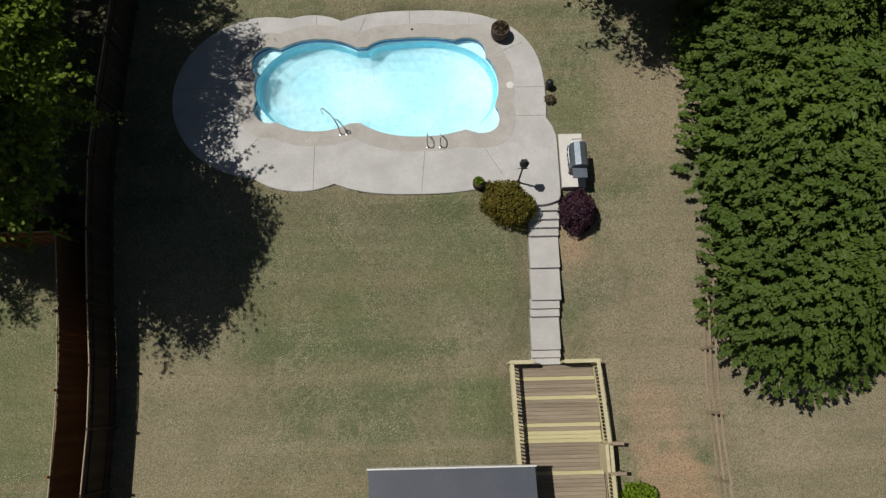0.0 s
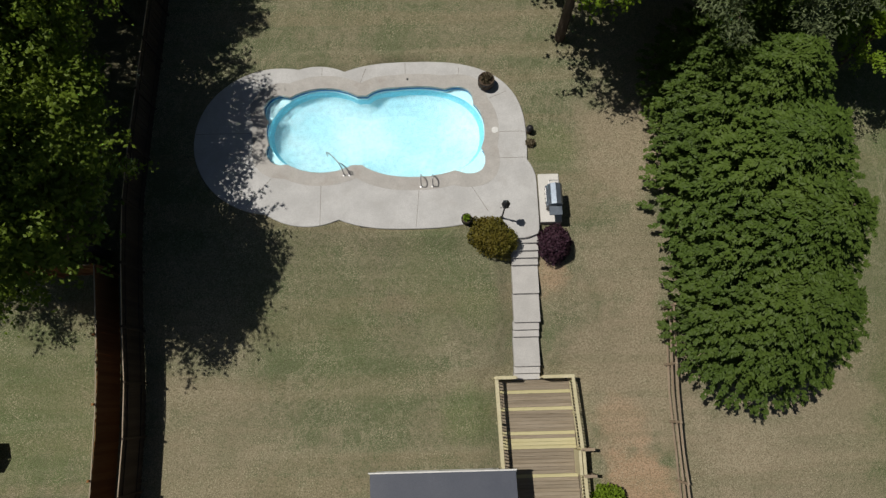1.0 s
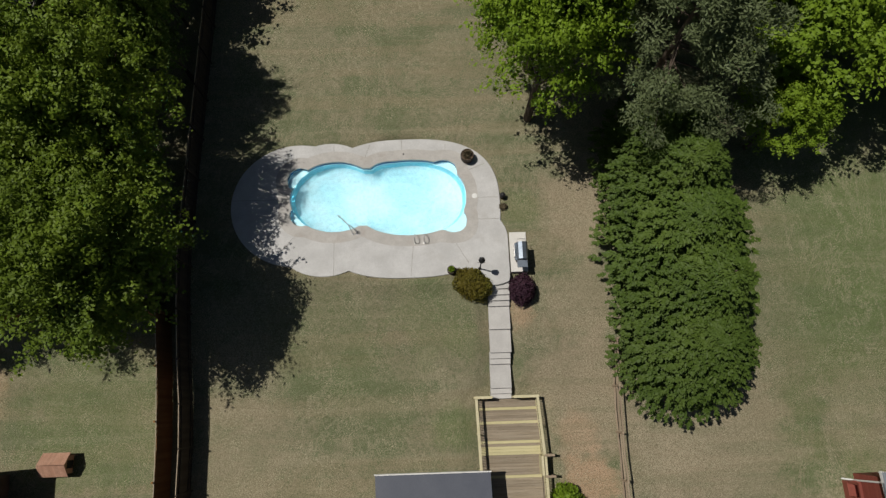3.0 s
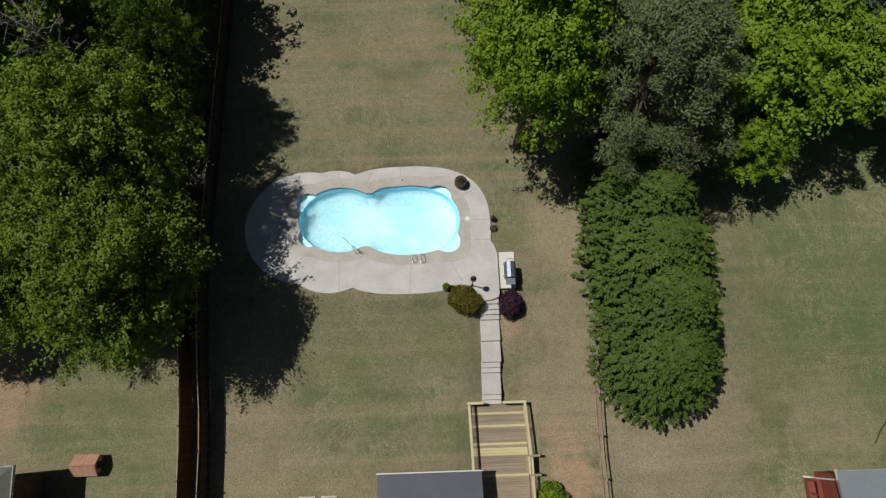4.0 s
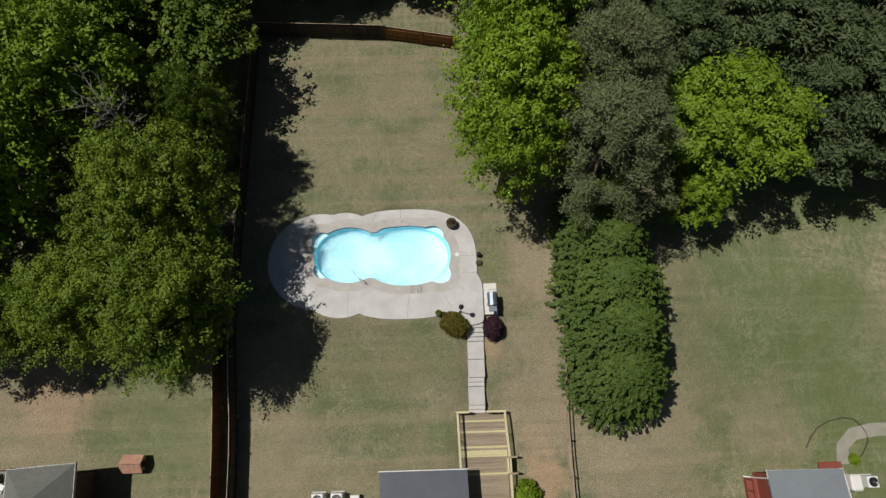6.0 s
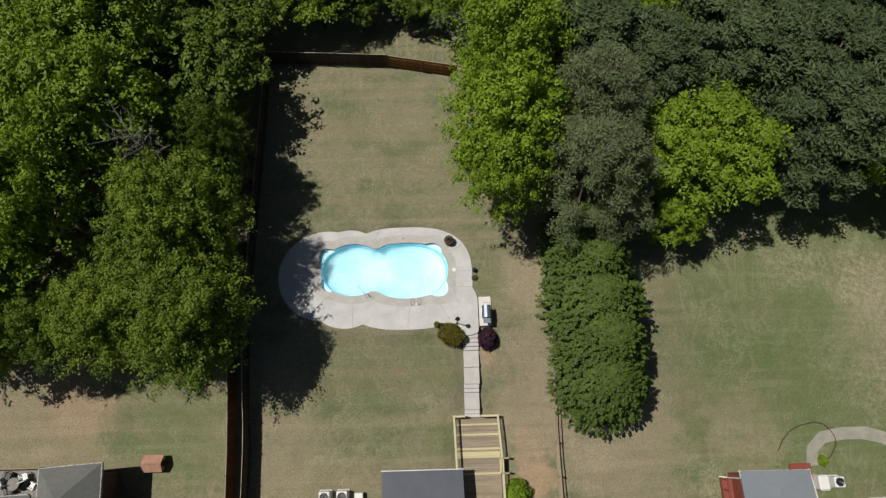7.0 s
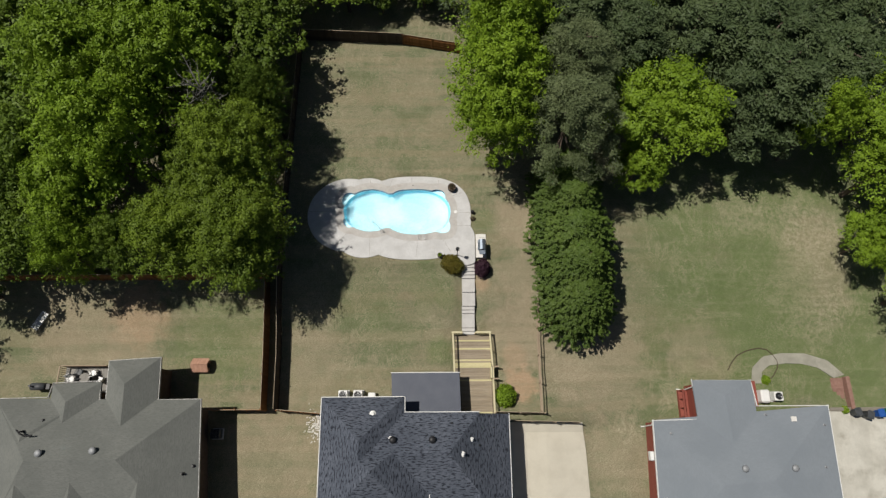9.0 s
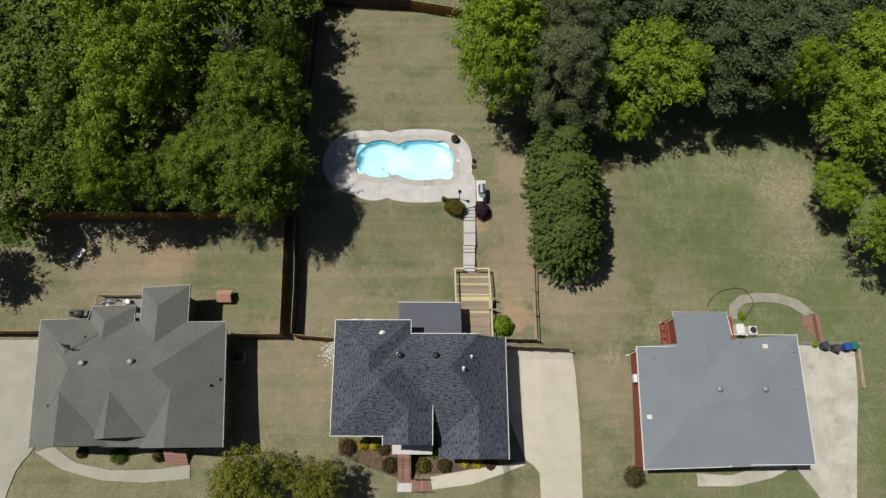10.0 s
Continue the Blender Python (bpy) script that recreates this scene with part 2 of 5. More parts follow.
def shingle_material(name, a, b, dark, scale=1.0, contrast=0.8):
    """Courses of shingles laid by the roof's own u (along the eave) and v (up the slope)."""
    n = Nodes(name, 0.9, 0.0, 0.2)
    uv = n.tree.nodes.new("ShaderNodeUVMap").outputs["UV"]
    br = n.tree.nodes.new("ShaderNodeTexBrick")
    br.inputs["Scale"].default_value = 1.0
    br.inputs["Brick Width"].default_value, br.inputs["Row Height"].default_value = 0.33, 0.145
    br.inputs["Mortar Size"].default_value, br.inputs["Bias"].default_value = 0.006, 0.0
    n.plug(uv, br.inputs["Vector"])
    n.plug((0.0, 0.0, 0.0), br.inputs["Color1"])
    n.plug((1.0, 1.0, 1.0), br.inputs["Color2"])
    n.plug((0.1, 0.1, 0.1), br.inputs["Mortar"])
    tabs = n.noise(1.0, 2.0, 0.5, (2.6 * scale, 8.6 * scale, 1), uv)
    c = n.mix(n.ramp(n.noise(0.35, 4.0, 0.6), 0.35, 0.65), a, b)
    c = n.mix(n.math("MULTIPLY", n.ramp(tabs, 0.5, 0.62), contrast), c, dark)
    bw = n.tree.nodes.new("ShaderNodeRGBToBW")
    n.plug(br.outputs["Color"], bw.inputs[0])
    c = n.mix(n.math("MULTIPLY", n.math("SUBTRACT", 1.0, bw.outputs[0]), 0.3), c, dark)
    n.colour(c).bump(n.math("ADD", bw.outputs[0], n.noise(60.0, 2.0)), 0.35, 0.01)
    return n.mat


M_SHINGLE_BLUE = shingle_material("blue_black_shingle", (0.09, 0.103, 0.13), (0.115, 0.129, 0.16), (0.02, 0.023, 0.032), 1.05, 0.95)
M_SHINGLE_GREY = shingle_material("grey_shingle", (0.146, 0.153, 0.142), (0.172, 0.178, 0.165), (0.11, 0.115, 0.107), 1.5, 0.45)
M_ROOF_PALE = shingle_material("pale_grey_roof", (0.195, 0.22, 0.245), (0.215, 0.24, 0.265), (0.18, 0.2, 0.222), 1.5, 0.3)

M_LEAF_OAK = leafy("oak_leaf", (0.083, 0.138, 0.016), (0.12, 0.185, 0.02), (0.155, 0.228, 0.024))
M_LEAF_BRIGHT = leafy("bright_leaf", (0.15, 0.242, 0.018), (0.195, 0.3, 0.022), (0.235, 0.35, 0.026))
M_LEAF_SPRAY = leafy("yellowish_leaf", (0.108, 0.168, 0.015), (0.15, 0.22, 0.019), (0.185, 0.262, 0.023))
M_LEAF_OLIVE = leafy("olive_leaf", (0.15, 0.175, 0.02), (0.21, 0.24, 0.03), (0.26, 0.28, 0.035))
M_LEAF_PINE = leafy("pine_needle", (0.066, 0.099, 0.04), (0.098, 0.137, 0.055), (0.108, 0.147, 0.06))
M_LEAF_PINE_PALE = leafy("pale_pine_needle", (0.112, 0.146, 0.064), (0.158, 0.196, 0.088), (0.172, 0.21, 0.094))
M_LEAF_CONIFER = leafy("conifer_spray", (0.065, 0.11, 0.018), (0.1, 0.16, 0.025), (0.115, 0.175, 0.028))
M_LEAF_BUSH = leafy("yellow_green_bush", (0.12, 0.115, 0.018), (0.21, 0.19, 0.03), (0.16, 0.13, 0.02))
M_LEAF_PURPLE = leafy("purple_leaf", (0.045, 0.02, 0.033), (0.09, 0.04, 0.06), (0.065, 0.03, 0.05))
M_LEAF_RUST = leafy("rusty_shrub", (0.09, 0.06, 0.025), (0.15, 0.1, 0.04), (0.11, 0.09, 0.035))
M_LEAF_YELLOW = leafy("yellow_flowers", (0.5, 0.4, 0.02), (0.6, 0.5, 0.03), (0.35, 0.3, 0.03))
M_LEAF_DRY = leafy("dry_tuft", (0.12, 0.1, 0.06), (0.2, 0.16, 0.1), (0.1, 0.085, 0.05))


def water_material():
    n = Nodes("water", 0.03, 0.0, 0.5)
    n.bsdf.inputs["IOR"].default_value = 1.33
    n.bsdf.inputs["Transmission Weight"].default_value = 1.0
    n.colour((0.62, 0.93, 1.0))
    n.bump(n.math("ADD", n.noise(2.2, 3.0, 0.5, distortion=0.8), n.noise(6.0, 2.0)), 0.25, 0.05)
    return n.mat


M_WATER = water_material()


# ---- building helpers ----
def link_mesh(name, bm, material, parent=None, label="", smooth=False):
    me = bm
    if isinstance(bm, bmesh.types.BMesh):
        me = bpy.data.meshes.new(name)
        bm.to_mesh(me)
        bm.free()
    if material:
        me.materials.clear()
        me.materials.append(material)
    if smooth:
        me.shade_smooth()
    ob = new(name, me)
    if parent:
        ob.parent = parent
    if label:
        ob["label"] = label
    return ob


def part(name, bm, material, parent, label="", smooth=False):
    return link_mesh(name, bm, material, parent, label, smooth)


def thing(name, label, category, at=(0, 0, 0), turn=0, group="", kind=""):
    e = new(name)
    e.matrix_world = pose(*at, 0, 0, turn)
    e.empty_display_size = 0.1
    return tagged(e, label, category, group, kind)


def box(x0, y0, z0, x1, y1, z1, bevel=0.0, bm=None):
    bm = bm or bmesh.new()
    m = Matrix.LocRotScale(((x0 + x1) / 2, (y0 + y1) / 2, (z0 + z1) / 2), None, (x1 - x0, y1 - y0, z1 - z0))
    made = bmesh.ops.create_cube(bm, size=1, matrix=m)
    if bevel:
        edges = list({e for v in made["verts"] for e in v.link_edges})
        bmesh.ops.bevel(bm, geom=edges, offset=bevel, segments=1, affect="EDGES")
    return bm


def tube(points, r, sides=8, bm=None, caps=True, taper=None):
    """A round bar along the points."""
    bm = bm or bmesh.new()
    pts = [Vector(p) for p in points]
    rings = []
    for i, p in enumerate(pts):
        d = (pts[min(i + 1, len(pts) - 1)] - pts[max(i - 1, 0)]).normalized()
        a = d.orthogonal().normalized() if not rings else (old - d * old.dot(d)).normalized()
        old = a
        b = d.cross(a)
        rr = r if taper is None else r + (taper - r) * i / (len(pts) - 1)
        rings.append([bm.verts.new(p + rr * (math.cos(t) * a + math.sin(t) * b)) for t in (2 * math.pi * k / sides for k in range(sides))])
    for r0, r1 in zip(rings, rings[1:]):
        for k in range(sides):
            bm.faces.new((r0[k], r0[(k + 1) % sides], r1[(k + 1) % sides], r1[k]))
    if caps:
        bm.faces.new(rings[0][::-1])
        bm.faces.new(rings[-1])
    return bm


def lathe(profile, sides=16, centre=(0, 0, 0), bm=None):
    """A turned shape from (radius, height) pairs."""
    bm = bm or bmesh.new()
    cx, cy, cz = centre
    rings = [[bm.verts.new((cx + max(r, 1e-4) * math.cos(t), cy + max(r, 1e-4) * math.sin(t), cz + z)) for t in (2 * math.pi * k / sides for k in range(sides))] for r, z in profile]
    for r0, r1 in zip(rings, rings[1:]):
        for k in range(sides):
            bm.faces.new((r0[k], r0[(k + 1) % sides], r1[(k + 1) % sides], r1[k]))
    bm.faces.new(rings[0][::-1])
    bm.faces.new(rings[-1])
    return bm


def step01(a, b, x):
    t = min(1.0, max(0.0, (x - a) / (b - a)))
    return t * t * (3 - 2 * t)


def ground_z(x, y):
    """The lie of the land: the pool's terrace at 0, falling to the houses and to the east."""
    z = -2.1 * (1 - step01(-1.5, 9.5, y)) - 1.0 * (1 - step01(-24, -8, y))
    z -= 0.7 * step01(7.2, 8.2, x) * (1 - step01(14.6, 18.0, x)) * (1 - step01(-7.2, -6.5, y))
    return z - 0.10 * max(0.0, min(x, 40.0) - 11.0)


# ---- outlines of pool and terrace: unions of rounded shapes, met from the middle ----
MID = (-1.9, 11.45)
POOL = ((-4.2, 11.6, 2.5, 2.05, 2), (-0.1, 11.45, 3.12, 2.2, 2.25), (-1.0, 12.4, 1.5, 1.2, 2.5), (-2.6, 11.55, 1.1, 1.68, 3.5), (-6.12, 12.6, 0.74, 0.74, 2), (-6.0, 10.6, 0.66, 0.66, 2), (1.78, 12.82, 0.78, 0.76, 2.4), (2.25, 10.05, 0.74, 0.7, 2.4))
TERRACE = ((-6.2, 11.2, 3.65, 3.5, 2), (-4.5, 12.0, 2.7, 2.75, 2), (-4.7, 10.0, 3.0, 2.88, 2), (-0.2, 10.9, 5.02, 3.98, 2.7), (4.2, 8.0, 0.93, 1.5, 9), (4.2, 8.2, 0.93, 1.8, 3.5))


def outline(shapes, grow=0.0, count=288):
    """Points of a union of superellipses, seen from MID."""
    out = []
    for k in range(count):
        t = 2 * math.pi * k / count
        dx, dy = math.cos(t), math.sin(t)
        best = 0.0
        for cx, cy, a, b, n in shapes:
            a, b = a + grow, b + grow
            lo, hi = 0.0, 14.0
            for s in np.arange(13.0, 0.0, -0.12):
                if abs((MID[0] + s * dx - cx) / a) ** n + abs((MID[1] + s * dy - cy) / b) ** n < 1:
                    lo, hi = s, s + 0.12
                    break
            else:
                continue
            for _ in range(12):
                m = (lo + hi) / 2
                if abs((MID[0] + m * dx - cx) / a) ** n + abs((MID[1] + m * dy - cy) / b) ** n < 1:
                    lo = m
                else:
                    hi = m
            best = max(best, lo)
        out.append((MID[0] + best * dx, MID[1] + best * dy))
    return out


def loft(name, rings, material, parent=None, close=None, smooth=False, label=""):
    """A skin over closed rings of points, all of one length; close: fill the last ring."""
    verts = [p for ring in rings for p in ring]
    n = len(rings[0])
    faces = [(i * n + k, i * n + (k + 1) % n, (i + 1) * n + (k + 1) % n, (i + 1) * n + k) for i in range(len(rings) - 1) for k in range(n)]
    if close:
        faces.append(tuple((len(rings) - 1) * n + k for k in range(n)))
    me = bpy.data.meshes.new(name)
    me.from_pydata(verts, [], faces)
    bm = bmesh.new()
    bm.from_mesh(me)
    bmesh.ops.recalc_face_normals(bm, faces=bm.faces)
    bm.to_mesh(me)
    bm.free()
    return link_mesh(name, me, material, parent, label, smooth)


pool_line = outline(POOL)
coping_line = outline(POOL, 0.62)
terrace_line = outline(TERRACE)


def inside(x, y, line):
    t = math.atan2(y - MID[1], x - MID[0]) % (2 * math.pi)
    px, py = line[int(t / (2 * math.pi) * len(line)) % len(line)]
    return math.hypot(x - MID[0], y - MID[1]) / math.hypot(px - MID[0], py - MID[1])


# ---- ground ----
def axis(lo, hi, fine, far):
    inner = list(np.arange(lo, hi + 1e-6, fine))
    ring = [fine * 1.6**k for k in range(1, 40)]
    steps = list(np.cumsum(ring))
    steps = [s for s in steps if s < far]
    return [lo - s for s in reversed(steps)] + inner + [hi + s for s in steps]


xs, ys = axis(-44, 46, 0.5, 1500), axis(-26, 46, 0.5, 1500)
verts = []
for y in ys:
    for x in xs:
        z = ground_z(x, y) + 0.05 * noise.noise((x * 0.35, y * 0.35, 0)) - 0.06
        if abs(x + 2) < 9 and abs(y - 11) < 6 and inside(x, y, terrace_line) < 0.9:
            z = -2.6
        elif -11 < x < 3.7 and 5 < y < 9:
            k = 1 - step01(1.02, 1.22, inside(x, y, terrace_line))
            z = z * (1 - k) - 0.04 * k
        if 3.6 < x < 5.4 and 0.4 < y < 6.6 or 2.9 < x < 6.8 and -6.8 < y < 1.2:
            z -= 0.32
        verts.append((x, y, z))
w = len(xs)
me = bpy.data.meshes.new("ground")
me.from_pydata(verts, [], [(j * w + i, j * w + i + 1, (j + 1) * w + i + 1, (j + 1) * w + i) for j in range(len(ys) - 1) for i in range(w - 1)])
tagged(link_mesh("ground", me, M_LAWN, smooth=True), "mown lawn, part green and part dry, with bare clay", "lawn", kind="structure")

# ---- pool terrace ----
terrace = thing("pavement", "pale concrete pool terrace with curved edges", "terrace", kind="structure")
flat = lambda line, z: [(x, y, z) for x, y in line]
grown = [(x + 0.02 * (x - MID[0]) / 6, y + 0.02 * (y - MID[1]) / 4) for x, y in terrace_line]
loft("concrete", [flat(coping_line, -0.02), flat(coping_line, 0.02), flat(terrace_line, 0.02), flat(grown, 0.0), flat(grown, -0.5)], M_CONCRETE, terrace)
inner = [(MID[0] + (x - MID[0]) * 0.996, MID[1] + (y - MID[1]) * 0.996) for x, y in pool_line]
loft("coping", [flat(coping_line, -0.03), flat(coping_line, 0.026), flat(pool_line, 0.026), flat(inner, 0.01), flat(inner, -0.08), flat(pool_line, -0.08)], M_COPING, terrace, label="tan textured coping round the pool")


def at_edge(line, deg):
    return Vector((*line[int(deg / 360 * len(line)) % len(line)], 0))


JOINTS = (((-4.2, 9.0), (-4.2, 7.1)), ((0.05, 8.72), (-0.1, 6.98)), ((2.3, 8.8), (3.0, 7.6)), ((-0.5, 14.2), (-0.5, 14.84)), ((1.9, 14.05), (1.95, 14.55)), ((-2.6, 13.75), (-2.3, 14.6)), ((-4.3, 14.15), (-4.3, 14.7)), ((3.65, 11.3), (4.78, 11.3)), ((3.5, 10.05), (4.75, 10.05)), ((2.9, 12.8), (4.05, 13.3)), ((-7.2, 11.5), (-9.8, 11.5)), ((-6.4, 9.3), (-7.4, 8.1)), ((-6.6, 13.7), (-7.6, 14.3)))
for (ax, ay), (bx, by) in JOINTS:
    a, b = Vector((ax, ay, 0)), Vector((bx, by, 0))
    d = (b - a).normalized()
    s = Vector((-d.y, d.x, 0)) * 0.008
    bm = bmesh.new()
    vs = [bm.verts.new((p.x, p.y, z)) for z in (0.012, 0.0235) for p in (a - s, a + s, b + s, b - s)]
    for f in ((0, 1, 2, 3), (4, 5, 6, 7), (0, 1, 5, 4), (1, 2, 6, 5), (2, 3, 7, 6), (3, 0, 4, 7)):
        bm.faces.new([vs[i] for i in f])
    part("joint", bm, M_JOINT, terrace)

pool = thing("swimming_pool", "freeform swimming pool with pale blue plaster and clear water", "swimming pool", (*MID, 0), kind="structure")


def local(line, z, k=1.0):
    return [((x - MID[0]) * k, (y - MID[1]) * k, z) for x, y in line]


deep = outline(((-4.2, 11.6, 2.47, 2.02, 2), (-0.1, 11.45, 3.09, 2.17, 2.25), (-1.0, 12.4, 1.45, 1.15, 2.5), (-2.6, 11.55, 1.1, 1.65, 3.5)))
loft("wall", [local(deep, -0.36), local(deep, -0.62, 0.99), local(deep, -0.8, 0.965)], M_POOL_WALL, pool, label="cyan pool wall under water")
loft("basin", [local(deep, -0.8, 0.965), local(deep, -0.98, 0.9), local(deep, -1.2, 0.76), local(deep, -1.36, 0.58), local(deep, -1.42, 0.4)], M_PLASTER, pool, close=True)
loft("shelf", [local(pool_line, -0.28), local(pool_line, -0.33), local(deep, -0.36)], M_BENCH, pool, label="white plaster corner seats under water")
loft("waterline_tile", [local(pool_line, 0.0, 1.004), local(pool_line, 0.0), local(pool_line, -0.3), local(pool_line, -0.3, 1.004)], M_TILE_SHADE, pool, label="dark blue tile band holding the coping's shade at the waterline")
water = loft("water", [local(pool_line, -0.16, 0.999)], M_WATER, pool, close=True)
water.visible_shadow = False


# ---- roofs ----
def hip(name, corners, eave, rise, material, parent, ends=(True, True), inset=1.0, thick=0.16, shift=0.0):
    """A roof over four corners (a, b, c, d round the plan); its ridge runs from the middle of ab to that of cd,
    and each end is hipped or a gable; shift moves the ridge from a towards b. Returns the mesh and its upper faces for setting things on."""
    a, b, c, d = (Vector((*p, eave)) for p in corners)
    m0, m1 = (a + b) / 2, (c + d) / 2
    along = (m1 - m0)
    half0, half1 = (b - a).length / 2, (d - c).length / 2
    in0, in1 = inset if isinstance(inset, tuple) else (inset, inset)
    r0 = m0 + along.normalized() * (half0 * in0 if ends[0] else 0.0)
    r1 = m1 - along.normalized() * (half1 * in1 if ends[1] else 0.0)
    up = Vector((0, 0, rise)) + (b - a).normalized() * shift
    r0, r1 = r0 + up, r1 + up
    bm = bmesh.new()
    uv = bm.loops.layers.uv.new("UVMap")
    low = Vector((0, 0, -thick))

    def face(*pts):
        f = bm.faces.new([bm.verts.new(p) for p in pts])
        o = pts[0]
        u = (pts[1] - pts[0]).normalized()
        n = u.cross(pts[2] - pts[0]).normalized()
        v = n.cross(u)
        for loop in f.loops:
            q = loop.vert.co - o
            loop[uv].uv = (q.dot(u) + o.x, q.dot(v) + o.y)
        return f

    face(a, b, r0)
    face(c, d, r1)
    face(b, c, r1, r0)
    face(d, a, r0, r1)
    bmesh.ops.recalc_face_normals(bm, faces=bm.faces)
    tops = [[tuple(v.co) for v in f.verts] for f in bm.faces]
    for p, q in ((a, b), (b, c), (c, d), (d, a)):
        face(q, p, p + low, q + low)
    face(d + low, c + low, b + low, a + low)
    part(name, bm, material, parent)
    return tops


def gutters(corners, z, parent, material, skip=()):
    n = len(corners)
    for i in range(n):
        if i in skip:
            continue
        a, b = Vector((*corners[i], z)), Vector((*corners[(i + 1) % n], z))
        d = (b - a).normalized()
        o = Vector((d.y, -d.x, 0)) * 0.045
        bm = bmesh.new()
        vs = [bm.verts.new(p + h) for h in (Vector((0, 0, -0.17)), Vector((0, 0, 0.02))) for p in (a - o * 0.2 - d * 0.05, a + o - d * 0.05, b + o + d * 0.05, b - o * 0.2 + d * 0.05)]
        for f in ((0, 3, 2, 1), (4, 5, 6, 7), (0, 1, 5, 4), (1, 2, 6, 5), (2, 3, 7, 6), (3, 0, 4, 7)):
            bm.faces.new([vs[k] for k in f])
        bmesh.ops.recalc_face_normals(bm, faces=bm.faces)
        part("gutter", bm, material, parent, "white gutter")


def walls(corners, bottom, top, parent, material, inset=0.4, name="wall"):
    cx, cy = sum(p[0] for p in corners) / len(corners), sum(p[1] for p in corners) / len(corners)
    pts = []
    for x, y in corners:
        pts.append((x - math.copysign(inset, x - cx), y - math.copysign(inset, y - cy)))
    bm = bmesh.new()
    lo, hi = [bm.verts.new((*p, bottom)) for p in pts], [bm.verts.new((*p, top)) for p in pts]
    n = len(pts)
    for i in range(n):
        bm.faces.new((lo[i], lo[(i + 1) % n], hi[(i + 1) % n], hi[i]))
    bm.faces.new(hi)
    bmesh.ops.recalc_face_normals(bm, faces=bm.faces)
    return part(name, bm, material, parent)


def on_roof(tops, x, y):
    """The height of the uppermost roof face over a place."""
    best = -99.0
    for poly in tops:
        pts = [Vector(p) for p in poly]
        for i in range(1, len(pts) - 1):
            a, b, c = pts[0], pts[i], pts[i + 1]
            det = (b.x - a.x) * (c.y - a.y) - (c.x - a.x) * (b.y - a.y)
            if abs(det) < 1e-6:
                continue
            u = ((x - a.x) * (c.y - a.y) - (c.x - a.x) * (y - a.y)) / det
            v = ((b.x - a.x) * (y - a.y) - (x - a.x) * (b.y - a.y)) / det
            if u >= -1e-6 and v >= -1e-6 and u + v <= 1 + 1e-6:
                best = max(best, a.z + u * (b.z - a.z) + v * (c.z - a.z))
    return best


def round_vent(x, y, z, parent, material):
    part("roof_vent", lathe([(0.16, -0.15), (0.16, 0.14), (0.27, 0.16), (0.27, 0.24), (0.2, 0.33), (0.06, 0.36)], 14, (x, y, z)), material, parent, "round metal roof vent", True)


def pipe(x, y, z, parent, material, r=0.06, h=0.4):
    part("vent_pipe", lathe([(r * 2, -0.15), (r * 1.9, 0.03), (r, 0.06), (r, h), (r * 0.7, h)], 10, (x, y, z)), material, parent, "vent pipe on the roof")


# ---- house with the blue-black roof ----
EAVE_B, EAVE_GARAGE = 2.2, 0.55
house = thing("house", "house with blue-black shingle hip roof and white gutters", "house", (0, 0, 0))
hb = []
hb += hip("roof", ((1.15, -6.9), (-7.2, -6.9), (-7.17, -14.52), (1.15, -14.52)), EAVE_B, 2.8, M_SHINGLE_BLUE, house, inset=(0.82, 1.0))
hb += hip("roof", ((-0.77, -4.98), (-7.26, -4.99), (-7.2, -9.6), (-0.77, -9.6)), EAVE_B + 0.004, 2.25, M_SHINGLE_BLUE, house, (True, False))
hb += hip("roof", ((5.05, -6.16), (5.05, -12.1), (-3.0, -12.1), (-3.0, -6.16)), EAVE_B + 0.008, 1.75, M_SHINGLE_BLUE, house, (True, False), 0.8)
hb += hip("roof", ((1.64, -16.31), (7.5, -16.31), (7.5, -6.25), (1.64, -6.25)), EAVE_GARAGE, 1.72, M_SHINGLE_BLUE, house, (False, False), shift=0.35)
hb += hip("roof", ((-2.88, -15.21), (1.15, -15.21), (1.15, -11.8), (-2.88, -11.8)), EAVE_B - 0.008, 1.34, M_SHINGLE_BLUE, house, (False, False), shift=0.1)
gutters(((5.0, -6.16), (-0.75, -6.15), (-0.77, -4.98), (-7.26, -4.99), (-7.17, -14.52), (-2.89, -14.53), (-2.88, -15.21)), EAVE_B, house, M_TRIM, skip=(6,))
gutters(((1.15, -15.21), (1.15, -12.1)), EAVE_B, house, M_TRIM, skip=(1,))
gutters(((7.5, -16.31), (7.5, -6.25)), EAVE_GARAGE, house, M_TRIM, skip=(1,))
# the south slope runs on below the eave line down to the garage roof
bm = bmesh.new()
uv = bm.loops.layers.uv.new("UVMap")
quad = [(1.2, -12.08, EAVE_B + 0.015), (1.64, -14.88, EAVE_GARAGE), (5.0, -14.88, EAVE_GARAGE), (5.0, -12.08, EAVE_B + 0.015)]
face_up = bm.faces.new([bm.verts.new(p) for p in quad])
for loop in face_up.loops:
    loop[uv].uv = (loop.vert.co.x, loop.vert.co.y * 1.16)
down = [bm.verts.new((x, y, z - 0.14)) for x, y, z in quad]
bm.faces.new(down[::-1])
for i in range(4):
    bm.faces.new((face_up.verts[i], down[i], down[(i + 1) % 4], face_up.verts[(i + 1) % 4]))
part("roof", bm, M_SHINGLE_BLUE, house)
part("fascia", box(1.64, -16.33, EAVE_GARAGE - 0.15, 2.6, -16.3, EAVE_GARAGE, 0.005), M_TRIM, house)
part("fascia", box(6.4, -16.33, EAVE_GARAGE - 0.15, 7.5, -16.3, EAVE_GARAGE, 0.005), M_TRIM, house)
